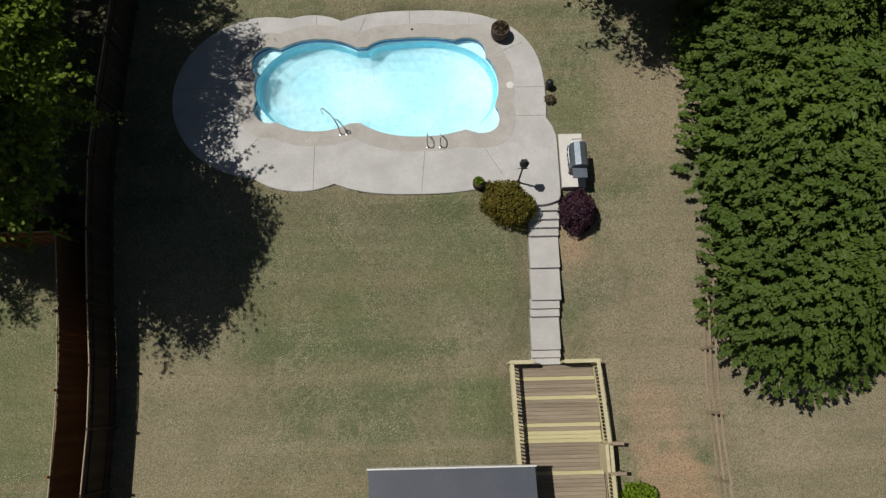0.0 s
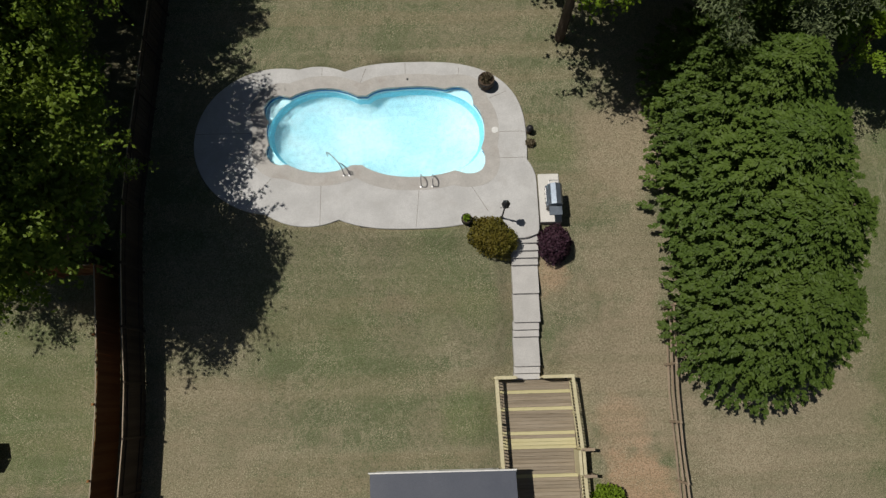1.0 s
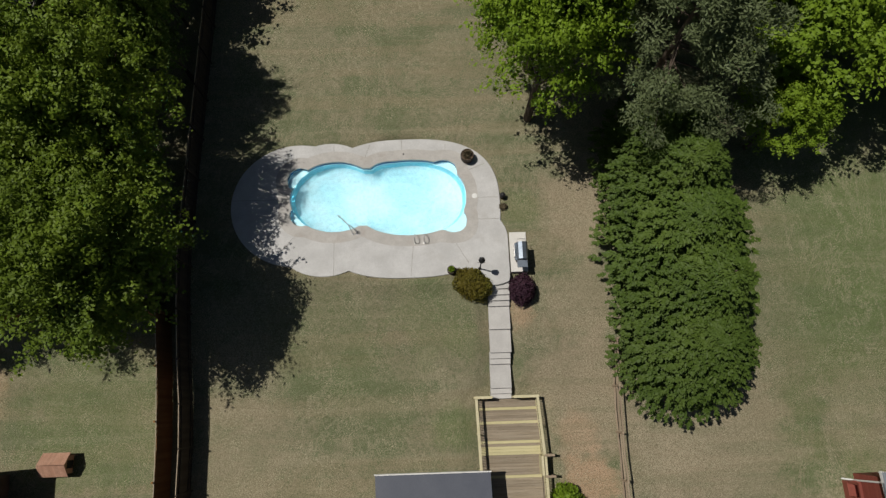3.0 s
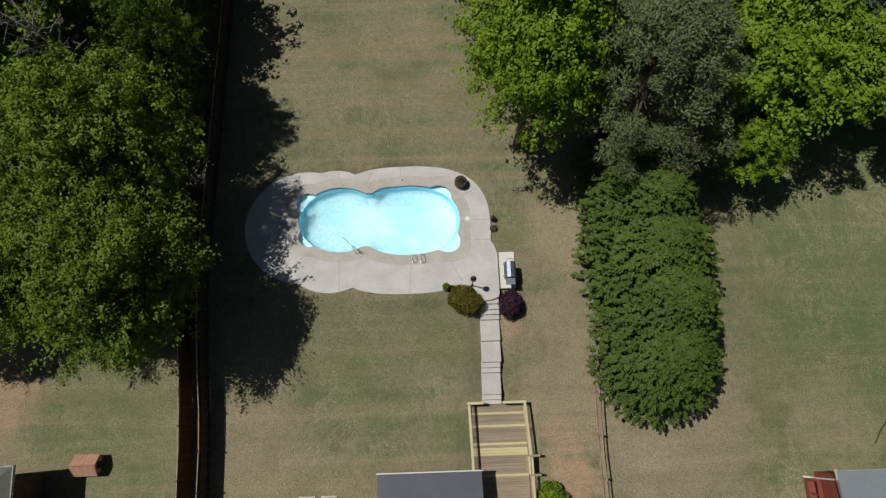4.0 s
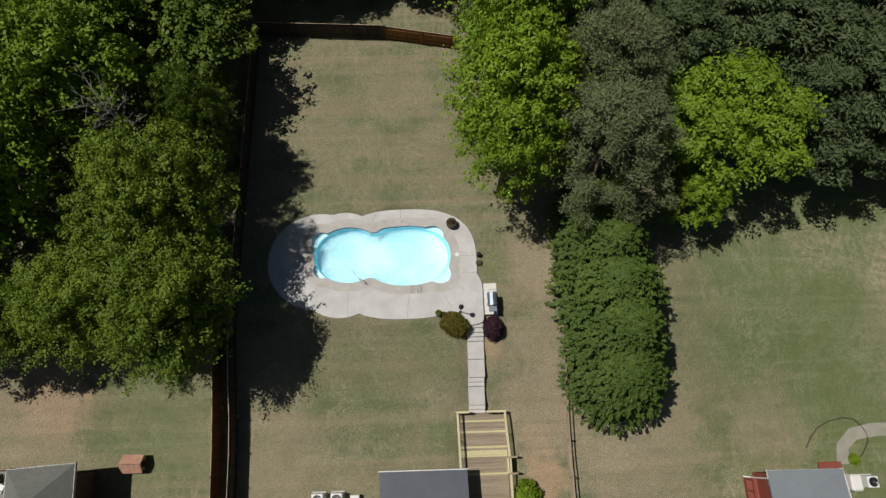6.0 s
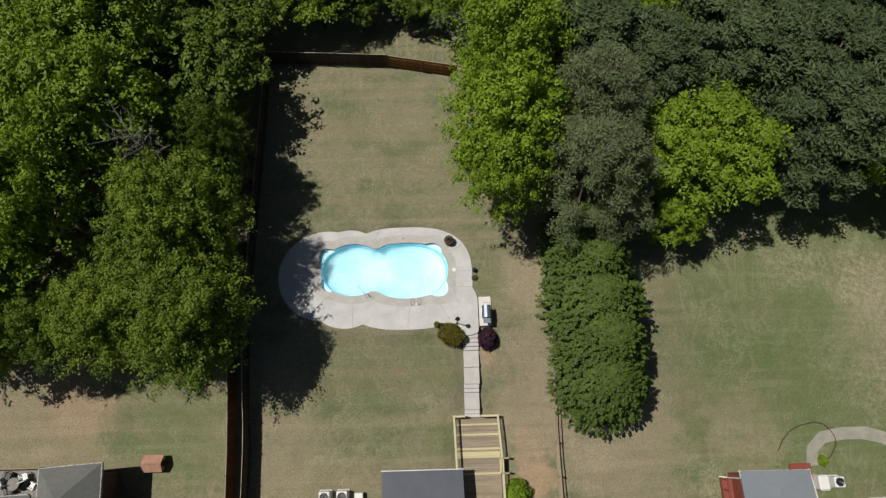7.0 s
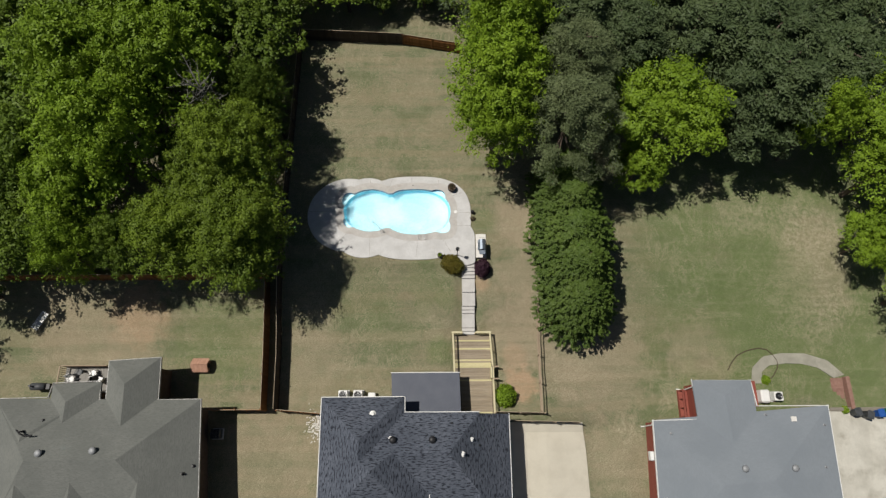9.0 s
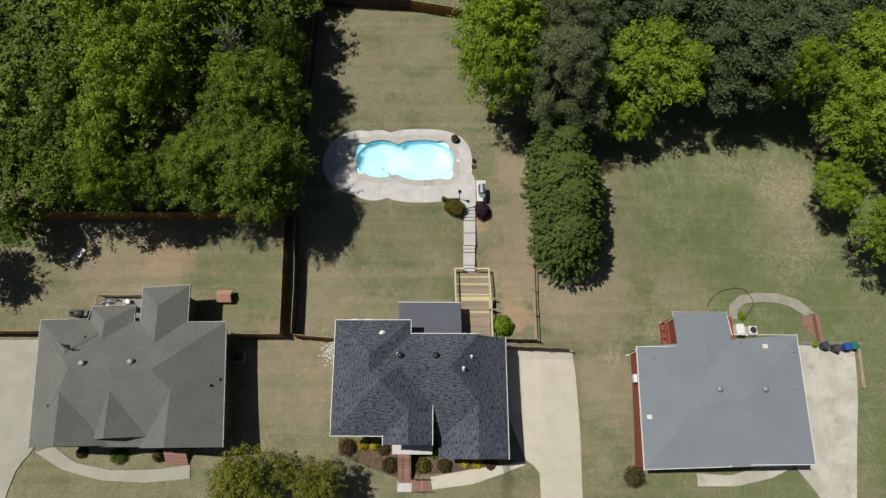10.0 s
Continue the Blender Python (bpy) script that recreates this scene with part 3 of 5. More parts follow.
for quad, top in ((((-7.26, -4.99), (-0.77, -4.98), (-0.77, -14.5), (-7.17, -14.52)), EAVE_B), (((-1.5, -6.15), (4.95, -6.2), (4.95, -12.0), (-1.5, -12.0)), EAVE_B), (((1.66, -6.6), (7.5, -6.6), (7.5, -16.28), (1.66, -16.28)), EAVE_GARAGE), (((-2.88, -12), (1.15, -12), (1.15, -14.4), (-2.88, -14.4)), EAVE_B)):
    walls(quad, -3.9, top - 0.1, house, M_SIDING)
for x, y in ((-1.54, -8.19), (1.41, -8.19)):
    round_vent(x, y, on_roof(hb, x, y), house, M_BLACK)
for x, y, r, h in ((-3.13, -6.29, 0.13, 0.22), (-1.73, -8.06, 0.08, 0.3), (4.37, -8.19, 0.09, 0.35), (3.66, -9.23, 0.11, 0.55), (2.9, -7.0, 0.04, 0.2), (5.0, -8.6, 0.04, 0.2), (6.2, -7.3, 0.035, 0.15)):
    pipe(x, y, on_roof(hb, x, y), house, M_TRIM if r > 0.05 else M_BLACK, r, h)
# lower porch roof at the back, open beneath, on posts
bm = bmesh.new()
top = [bm.verts.new(p) for p in ((-2.04, -2.88, -0.14), (3.6, -2.88, -0.14), (3.68, -6.6, 0.06), (-1.9, -6.6, 0.06))]
low = [bm.verts.new(v.co + Vector((0, 0, -0.14))) for v in top]
bm.faces.new(top)
bm.faces.new(low[::-1])
for i in range(4):
    bm.faces.new((top[i], low[i], low[(i + 1) % 4], top[(i + 1) % 4]))
bmesh.ops.recalc_face_normals(bm, faces=bm.faces)
part("porch_roof", bm, M_PORCH_ROOF, house, "low-pitched grey membrane porch roof")
gutters(((3.6, -2.88), (-2.04, -2.88)), -0.14, house, M_TRIM, skip=(1,))
for x in (-1.8, 0.6, 2.95):
    part("porch_post", box(x - 0.06, -3.12, -2.3, x + 0.06, -3.0, -0.27, 0.01), M_TRIM, house)
part("porch_floor", box(-2.0, -6.5, -2.4, 3.1, -3.0, -2.12), M_CONCRETE, house)
# front stoop and steps
part("stoop", box(-2.35, -16.0, -2.9, 1.1, -14.9, -0.9, 0.02), M_CONCRETE, house, "pale concrete front stoop")
for k in range(9):
    z = -1.05 - 0.19 * k
    part("stair_tread", box(-1.9, -16.3 - 0.26 * k, -3.2, -0.75, -16.0 - 0.26 * k, z, 0.01), M_BRICK, house, "worn brick step")
part("landing", box(-1.95, -19.1, -3.3, -0.7, -18.1, -2.62, 0.01), M_CONCRETE, house)
for k in range(5):
    part("stair_tread", box(-0.7 + 0.33 * k, -19.1, -3.4, -0.37 + 0.33 * k, -18.0, -2.66 - 0.05 * k, 0.01), M_BRICK, house)
for y in (-19.05, -18.05):
    bm = tube([(-0.7, y, -1.8), (1.0, y, -2.05)], 0.02)
    for k in range(5):
        tube([(-0.6 + 0.38 * k, y, -2.9), (-0.6 + 0.38 * k, y, -1.82 - 0.055 * k)], 0.014, 6, bm)
    part("handrail", bm, M_BLACK, house, "thin black metal handrail")
for x in (-1.85, -0.8):
    bm = tube([(x, -16.0, 0.0), (x, -18.1, -1.7)], 0.02)
    for k in range(7):
        tube([(x, -16.1 - 0.3 * k, -2.6), (x, -16.1 - 0.3 * k, -0.08 - 0.243 * k)], 0.014, 6, bm)
    part("handrail", bm, M_BLACK, house)

# ---- house with the grey shingle roof ----
EAVE_G = 1.5
house_g = thing("house", "house with plain grey shingle roof of many gables", "house", (0, 0, 0))
hg = []
hg += hip("roof", ((-16.97, -5.01), (-16.04, -15.41), (-31.98, -15.44), (-33.19, -4.93)), EAVE_G, 2.78, M_SHINGLE_GREY, house_g, inset=(0.96, 0.84), shift=-0.75)
hg += hip("roof", ((-25.8, -4.9), (-33.21, -4.88), (-31.95, -15.48), (-25.3, -15.3)), EAVE_G + 0.004, 2.0, M_SHINGLE_GREY, house_g, (True, False), 0.8, shift=0.1)
hg += hip("roof", ((-20.58, -1.7), (-24.72, -1.96), (-24.3, -8.0), (-20.3, -8.0)), EAVE_G + 0.008, 1.3, M_SHINGLE_GREY, house_g, (True, False))
hg += hip("roof", ((-25.05, -3.6), (-28.9, -3.75), (-28.9, -7.6), (-24.95, -7.6)), EAVE_G - 0.004, 1.15, M_SHINGLE_GREY, house_g, (True, False), 0.8)
hg += hip("roof", ((-22.9, -15.5), (-16.04, -15.42), (-16.5, -10.6), (-22.7, -10.6)), EAVE_G - 0.008, 2.06, M_SHINGLE_GREY, house_g, (False, False), shift=-0.5)
hg += hip("roof", ((-26.7, -14.86), (-22.1, -14.6), (-22.3, -10.7), (-26.9, -10.7)), EAVE_G + 0.3, 1.75, M_SHINGLE_GREY, house_g, (False, False), shift=-0.45)
gutters(((-33.21, -4.88), (-31.95, -15.48)), EAVE_G, house_g, M_GUTTER_OLD, skip=(1,))
gutters(((-16.04, -15.41), (-16.97, -5.01), (-20.36, -5.05), (-20.58, -1.7), (-24.72, -1.96), (-24.5, -4.9)), EAVE_G, house_g, M_GUTTER_OLD, skip=(5,))
gutters(((-25.0, -5.0), (-25.2, -3.55), (-28.9, -3.7), (-29.1, -4.8), (-33.2, -4.88)), EAVE_G, house_g, M_GUTTER_OLD, skip=(4,))
# wall colour set dark to carry the shade on the east side
for quad in (((-33.2, -4.9), (-17.0, -5.0), (-16.2, -14.2), (-32.0, -14.2)), ((-24.7, -2.0), (-20.5, -1.7), (-20.3, -7), (-24.5, -7)), ((-28.8, -3.7), (-25.2, -3.6), (-25.2, -7), (-28.8, -7)), ((-22.7, -12), (-16.3, -12), (-16.2, -15.4), (-22.7, -15.4))):
    walls(quad, -3.4, EAVE_G - 0.1, house_g, M_DARK_BRICK_AND_SHADE, 0.7)
for x, y in ((-27.33, -8.95), (-23.45, -8.8)):
    round_vent(x, y, on_roof(hg, x, y), house_g, M_VENT)
for x, y, h in ((-29.36, -7.42, 0.5), (-17.47, -10.52, 0.35), (-16.89, -9.98, 0.2), (-30.2, -12.23, 0.15), (-28.4, -6.6, 0.15)):
    pipe(x, y, on_roof(hg, x, y), house_g, M_BLACK, 0.07, h)
zz = on_roof(hg, -29.3, -7.6)
part("flue", tube([(-29.6, -7.3, zz + 0.35), (-29.2, -7.6, zz + 0.42), (-28.9, -7.75, zz + 0.3), (-28.4, -7.7, zz + 0.25)], 0.06), M_BLACK, house_g, "bent black flue pipe")
# brick front steps
for k in range(6):
    part("stair_tread", box(-22.3, -15.9 - 0.2 * k, -3.1, -20.35, -15.6 - 0.2 * k, -1.7 - 0.17 * k, 0.01), M_BRICK, house_g, "red brick front step")

# ---- house with the pale grey roof ----
EAVE_P = -0.7
house_p = thing("house", "low red-walled house with pale grey roof and white gutters", "house", (0, 0, 0))
hp = []
hp += hip("roof", ((19.41, -6.78), (19.02, -17.2), (33.63, -16.76), (34.06, -5.69)), EAVE_P, 0.5, M_ROOF_PALE, house_p)
hp += hip("roof", ((27.97, -3.61), (23.05, -3.57), (23.3, -12.0), (28.2, -12.0)), EAVE_P + 0.02, 0.2, M_ROOF_PALE, house_p, (True, False), 0.5)
gutters(((19.02, -17.2), (19.41, -6.78), (23.2, -6.72), (23.05, -3.57), (27.97, -3.61), (28.2, -5.68), (34.06, -5.69), (33.63, -16.76), (28.17, -16.8), (28.17, -16.3), (26.5, -16.3), (26.4, -16.95)), EAVE_P, house_p, M_TRIM)
walls(((19.41, -6.78), (34.0, -6.2), (33.6, -16.76), (19.02, -17.2)), -6.2, EAVE_P - 0.1, house_p, M_BRICK_PAINT, 0.14)
walls(((23.05, -3.57), (27.97, -3.6), (28.0, -9.0), (23.2, -9.0)), -5.4, EAVE_P - 0.1, house_p, M_BRICK_PAINT, 0.3)
for x, y in ((26.14, -10.53), (30.15, -10.52)):
    round_vent(x, y, on_roof(hp, x, y), house_p, M_VENT)
for x, y in ((20.72, -7.82), (28.7, -6.41), (33.36, -7.25), (32.81, -10.47)):
    pipe(x, y, on_roof(hp, x, y), house_p, M_VENT, 0.055, 0.25)
for x, y in ((19.91, -12.89), (30.95, -6.76)):
    zz = on_roof(hp, x, y)
    part("roof_hatch", box(x - 0.22, y - 0.2, zz - 0.1, x + 0.22, y + 0.2, zz + 0.1, 0.03), M_PAD, house_p, "low white roof vent cover")
part("downspout", tube([(19.4, -7.0, EAVE_P - 0.12), (19.42, -7.15, -1.1), (19.44, -7.2, -2.95), (19.0, -7.25, -3.02), (18.5, -7.4, -3.05)], 0.05), M_TRIM, house_p, "white downspout with elbow onto the grass")
part("downspout", tube([(23.1, -4.0, EAVE_P - 0.12), (23.2, -4.1, -1.2), (23.2, -4.2, -3.2), (22.6, -4.1, -3.35), (22.1, -4.6, -3.4)], 0.05), M_TRIM, house_p)
part("wall_box", box(19.0, -9.9, -1.5, 19.3, -9.2, -0.95, 0.02), M_TRIM, house_p, "white vent box on the wall")
part("side_deck", box(22.65, -6.6, -4.6, 23.4, -4.2, -2.9, 0.02), M_BRICK_PAINT, house_p, "red-painted side porch")
for k in range(4):
    part("porch_rail_post", box(22.67, -6.5 + 0.73 * k, -2.9, 22.77, -6.4 + 0.73 * k, -2.05), M_BRICK_PAINT, house_p)
part("porch_rail", box(22.65, -6.6, -2.1, 22.79, -4.2, -2.0), M_BRICK_PAINT, house_p)
part("entry_steps", box(28.3, -5.6, -4.9, 29.9, -3.4, -3.75, 0.02), M_BRICK_PAINT, house_p, "red-painted entry platform")

# ---- deck ----
DECK = -2.1
deck = thing("deck", "weathered wooden deck with some new pale pine boards and railings", "deck", (0, 0, 0))
board = bpy.data.meshes.new("board")
b_bm = box(-1.56, -0.068, -0.035, 1.56, 0.068, 0.0, 0.004)
b_bm.to_mesh(board)
b_bm.free()
board.materials.append(M_DECK_OLD)
board_new = board.copy()
board_new.materials[0] = M_DECK_NEW
k, y = 0, 0.5
while y > -6.1:
    fresh = any(abs(y - q) < 0.07 for q in (0.06, -0.58, -1.58, -1.86, -2.0, -2.14, -3.28, -6.0))
    ob = part("board", board_new if fresh else board, None, deck)
    ob.location = (4.86 + random.uniform(-0.01, 0.01), y, DECK + random.uniform(-0.002, 0.002))
    y -= 0.142
for x0, y0, x1, y1 in ((3.35, 0.52, 6.5, 0.56), (6.46, -6.1, 6.5, 0.56), (3.33, -6.1, 3.37, 0.56)):
    part("joist", box(x0, y0, DECK - 0.32, x1, y1, DECK - 0.04), M_DECK_OLD, deck)
baluster = bpy.data.meshes.new("baluster")
b_bm = box(-0.019, -0.019, 0, 0.019, 0.019, 0.86, 0.003)
b_bm.to_mesh(baluster)
b_bm.free()
baluster.materials.append(M_RAIL)


def railing(p, q, cap=0.14, step=0.125):
    a, b = Vector(p), Vector(q)
    d = (b - a)
    turn = math.degrees(math.atan2(d.y, d.x))
    L = d.length
    for name, w, z0, z1 in (("rail_cap", cap, 0.9, 0.94), ("upper_rail", 0.04, 0.8, 0.89), ("lower_rail", 0.04, 0.08, 0.17)):
        ob = part(name, box(0, -w / 2, z0, L, w / 2, z1, 0.005), M_RAIL, deck)
        ob.matrix_local = pose(*p, DECK, 0, 0, turn)
    n = int(L / step)
    for i in range(1, n):
        ob = part("baluster", baluster, None, deck)
        ob.location = (*(a + d * (i / n)), DECK + 0.03)
    for i in range(max(2, round(L / 1.8) + 1)):
        c = a + d * (i / (max(2, round(L / 1.8) + 1) - 1))
        part("post", box(c.x - 0.045, c.y - 0.045, DECK - 0.5, c.x + 0.045, c.y + 0.045, DECK + 0.9, 0.005), M_RAIL, deck)


railing((3.12, 0.62), (3.22, -3.0))
railing((6.32, 0.6), (6.48, -2.25))
railing((6.5, -3.3), (6.54, -6.1))
railing((3.06, 0.66), (3.95, 0.66))
railing((5.08, 0.66), (6.38, 0.66))
for x in (6.36, 6.52):
    part("gate_board", box(x - 0.06, -3.24, DECK + 0.02, x + 0.06, -2.3, DECK + 0.95, 0.005), M_RAIL, deck, "pale boards closing the side opening")
for y in (-2.28, -3.3):
    part("stub_rail", box(6.45, y - 0.06, DECK + 0.88, 6.98, y + 0.06, DECK + 0.95, 0.005), M_FENCE_GREY, deck, "grey rail stub of the side steps")
    part("post", box(6.86, y - 0.045, DECK - 0.6, 6.95, y + 0.045, DECK + 0.88, 0.005), M_FENCE_GREY, deck)

# ---- concrete path with steps from terrace to deck ----
path = thing("path", "pale concrete garden path with steps", "path", kind="structure")
STEPS = ((6.5, 6.2, -0.17), (6.2, 5.91, -0.34), (5.91, 5.63, -0.51), (5.63, 5.35, -0.68), (5.35, 4.14, -0.86), (4.14, 2.93, -1.04), (2.93, 2.63, -1.2), (2.63, 2.35, -1.36), (2.35, 1.11, -1.55), (1.11, 0.83, -1.72), (0.83, 0.58, -1.9))
for y1, y0, z in STEPS:
    part("slab", box(3.97 if y1 > 3 else 3.94, y0 + 0.012, z - 0.35, 5.1 if y1 > 3 else 5.05, y1 + 0.1, z, 0.012), M_SLAB, path)

# ---- drives and walks ----
def strip(name, a, b, material, parent=None, lift=0.02, label="", category="", n=24, depth=0.25):
    """A paved band between two edges (polylines resampled), laid on the land."""
    def along(poly, t):
        pts = [Vector((*p, 0)) for p in poly]
        seg = [(q - p).length for p, q in zip(pts, pts[1:])]
        s = t * sum(seg)
        for (p, q), l in zip(zip(pts, pts[1:]), seg):
            if s <= l + 1e-9:
                return p + (q - p) * (s / l)
            s -= l
        return pts[-1]
    bm = bmesh.new()
    rows = []
    for i in range(n + 1):
        p, q = along(a, i / n), along(b, i / n)
        row = []
        for k in range(5):
            c = p + (q - p) * (k / 4)
            row.append(Vector((c.x, c.y, ground_z(c.x, c.y) + lift)))
        rows.append(row)
    grid = [[bm.verts.new(c) for c in row] for row in rows]
    down = [[bm.verts.new(row[k] - Vector((0, 0, depth))) for k in (0, 4)] for row in rows]
    for i in range(n):
        for k in range(4):
            bm.faces.new((grid[i][k], grid[i][k + 1], grid[i + 1][k + 1], grid[i + 1][k]))
        bm.faces.new((grid[i][0], grid[i + 1][0], down[i + 1][0], down[i][0]))
        bm.faces.new((grid[i][4], down[i][1], down[i + 1][1], grid[i + 1][4]))
    bmesh.ops.recalc_face_normals(bm, faces=bm.faces)
    ob = link_mesh(name, bm, material, parent)
    return tagged(ob, label, category, kind="structure") if label else ob


strip("driveway", ((7.6, -6.8), (7.6, -12), (9.4, -16.5), (10.6, -17.3), (10.7, -26)), ((14.1, -6.85), (14.3, -9), (14.45, -14), (14.4, -18), (14.3, -26)), M_DRIVE, label="clean cream concrete driveway", category="driveway")
strip("driveway", ((34.2, -6.0), (34.0, -12), (34.1, -16.8), (36.5, -20), (36.2, -26)), ((42.0, -6.0), (41.4, -10.7), (40.6, -15), (39.8, -20), (39.0, -26)), M_DRIVE_OLD, label="blotched old concrete driveway", category="driveway")
strip("driveway", ((-46, -6.1), (-46, -12), (-46, -18), (-46, -26)), ((-33.0, -6.0), (-33.0, -12), (-34.2, -15.7), (-35.4, -17.2), (-36.0, -19.5), (-36.3, -26)), M_DRIVE_GREY, label="cream concrete driveway beside the house", category="driveway")
strip("front_walk", ((-32.4, -15.4), (-30.4, -16.75), (-27, -17.4), (-23, -17.3), (-20.2, -16.9)), ((-34.0, -15.9), (-31.5, -17.3), (-28, -18.2), (-24, -18.4), (-20.15, -18.05)), M_DRIVE_GREY, label="curved cream concrete front walk", category="path")
strip("front_walk", ((0.9, -17.9), (4.8, -17.2), (8.0, -16.8), (9.3, -16.6)), ((1.1, -18.9), (4.5, -18.5), (7.0, -17.7), (9.4, -16.9)), M_DRIVE, label="cream concrete front walk", category="path")
strip("garden_walk", ((29.7, -3.6), (30.0, -2.2), (31.2, -1.2), (33.0, -0.9), (35.2, -0.9), (37.3, -1.5), (38.7, -2.8)), ((30.7, -3.6), (30.8, -2.6), (31.6, -2.0), (33.3, -1.8), (34.8, -1.85), (36.3, -2.2), (37.6, -3.1)), M_WALK_OLD, label="curved grey concrete garden walk", category="path", n=36)
strip("front_walk", ((24.8, -17.6), (28, -17.8), (31, -17.0), (33.5, -16.5)), ((24.8, -18.7), (28.5, -18.7), (32, -18.0), (35.2, -16.6)), M_DRIVE_OLD, label="curved grey front walk", category="path")
brick_steps = thing("brick_steps", "red brick garden steps with side wall", "steps", kind="structure")
for k in range(9):
    y = -3.1 - 0.3 * k
    part("stair_tread", box(37.25, y - 0.3, -5.6, 38.35, y, -4.72 - 0.03 * k, 0.01), M_BRICK, brick_steps)
part("side_wall", box(38.4, -5.9, -5.6, 38.75, -3.0, -4.3, 0.02), M_BRICK, brick_steps)


# ---- fences ----
def plank_mesh(w, h, t, material):
    bm = bmesh.new()
    pts = [(-w / 2, 0), (w / 2, 0), (w / 2, h - 0.03), (w / 2 - 0.03, h), (-w / 2 + 0.03, h), (-w / 2, h - 0.03)]
    f = bm.faces.new([bm.verts.new((x, -t / 2, z)) for x, z in pts])
    ex = bmesh.ops.extrude_face_region(bm, geom=[f])
    bmesh.ops.translate(bm, verts=[v for v in ex["geom"] if isinstance(v, bmesh.types.BMVert)], vec=(0, t, 0))
    bmesh.ops.recalc_face_normals(bm, faces=bm.faces)
    me = bpy.data.meshes.new("plank")
    bm.to_mesh(me)
    bm.free()
    me.materials.append(material)
    return me


def plank_fence(p, q, height, material, label, cap=M_FENCE_CAP, width=0.14, post=2.4, cap_w=0.05, side=1):
    a, b = Vector((*p, 0)), Vector((*q, 0))
    d = b - a
    L = d.length
    turn = math.degrees(math.atan2(d.y, d.x))
    f = thing("fence", label, "fence", (p[0], p[1], ground_z(*p)), group="board fences", kind="structure")
    inv = f.matrix_world.inverted()
    me = plank_mesh(width * 1.04, height, 0.016, material)
    n = int(L / width)
    for i in range(n):
        c = a + d * ((i + 0.5) / n)
        ob = part("plank", me, None, f)
        lap = (0.009 if i % 2 else -0.009) / L
        ob.matrix_local = inv @ pose(c.x - d.y * lap, c.y + d.x * lap, ground_z(c.x, c.y) - 0.06 + random.uniform(-0.015, 0.015), random.uniform(-0.4, 0.4), 0, turn)
    m = max(1, round(L / post))
    off = Vector((d.y, -d.x, 0)).normalized() * side
    for i in range(m + 1):
        c = a + d * (i / m) + off * 0.06
        g = ground_z(c.x, c.y)
        ob = part("post", box(-0.045, -0.045, -0.3, 0.045, 0.045, height + 0.09, 0.008), material, f)
        ob.matrix_local = inv @ pose(c.x, c.y, g, 0, 0, turn)
    for i in range(m):
        c0, c1 = a + d * (i / m), a + d * ((i + 1) / m)
        z0, z1 = ground_z(c0.x, c0.y), ground_z(c1.x, c1.y)
        for h in (0.35, height - 0.3):
            part("rail", tube([inv @ (c0 + off * 0.035 + Vector((0, 0, z0 + h))), inv @ (c1 + off * 0.035 + Vector((0, 0, z1 + h)))], 0.03, 4), material, f)
        part("cap", tube([inv @ (c0 + Vector((0, 0, z0 + height - 0.02))), inv @ (c1 + Vector((0, 0, z1 + height - 0.02)))], cap_w / 2, 4), cap, f, "pale top edge")
    return f


BROWN = "brown stained board fence with pale top edge"
DARK = "dark weathered board fence with square posts"
plank_fence((-12.95, 5.4), (-12.98, 0.0), 1.8, M_FENCE_BROWN, BROWN)
plank_fence((-12.98, 0.0), (-12.75, -5.75), 1.8, M_FENCE_BROWN, BROWN)
plank_fence((-12.8, 5.4), (-40.0, 5.4), 1.8, M_FENCE_BROWN, BROWN, side=-1, width=0.2)
plank_fence((-12.7, -5.75), (-17.0, -5.75), 1.8, M_FENCE_BROWN, BROWN)
plank_fence((-33.6, -5.5), (-40.0, -5.5), 1.8, M_FENCE_BROWN, BROWN, width=0.2)
plank_fence((-11.5, 30.0), (-11.95, 3.0), 1.75, M_FENCE_DARK, DARK, side=-1)
plank_fence((-11.95, 3.0), (-11.72, -5.7), 1.75, M_FENCE_DARK, DARK, side=-1)
plank_fence((-11.5, -5.75), (-7.4, -6.1), 1.6, M_FENCE_BROWN, BROWN)
plank_fence((-11.6, 30.0), (-1.5, 29.4), 1.6, M_FENCE_DARK, DARK)
plank_fence((-1.5, 29.4), (4.2, 28.3), 1.5, M_FENCE_BROWN, "brown board fence, leaning in places")
plank_fence((7.6, -6.7), (13.6, -6.85), 1.3, M_FENCE_GREY, "low grey board fence along the driveway")
plank_fence((6.6, -6.0), (10.7, -6.1), 1.2, M_FENCE_GREY, "low grey board fence behind the house")

rails = thing("rail_fence", "weathered split-rail fence with three rails and wire", "fence", (10.5, -6.0, ground_z(10.5, -6.0)), kind="structure")
inv = rails.matrix_world.inverted()
for i in range(5):
    y = -6.0 + 2.35 * i
    g = ground_z(10.5, y)
    part("post", box(-0.05, y + 6.0 - 0.05, g - rails.location.z - 0.3, 0.05, y + 6.0 + 0.05, g - rails.location.z + 1.25, 0.01), M_FENCE_GREY, rails)
    if i < 4:
        for h in (0.25, 0.7, 1.15):
            pts = [inv @ Vector((10.5 + random.uniform(-0.02, 0.02), y + 2.35 * s, ground_z(10.5, y + 2.35 * s) + h + random.uniform(-0.02, 0.02))) for s in (0, 0.5, 1)]
            part("rail", tube(pts, 0.045, 5), M_FENCE_GREY, rails)


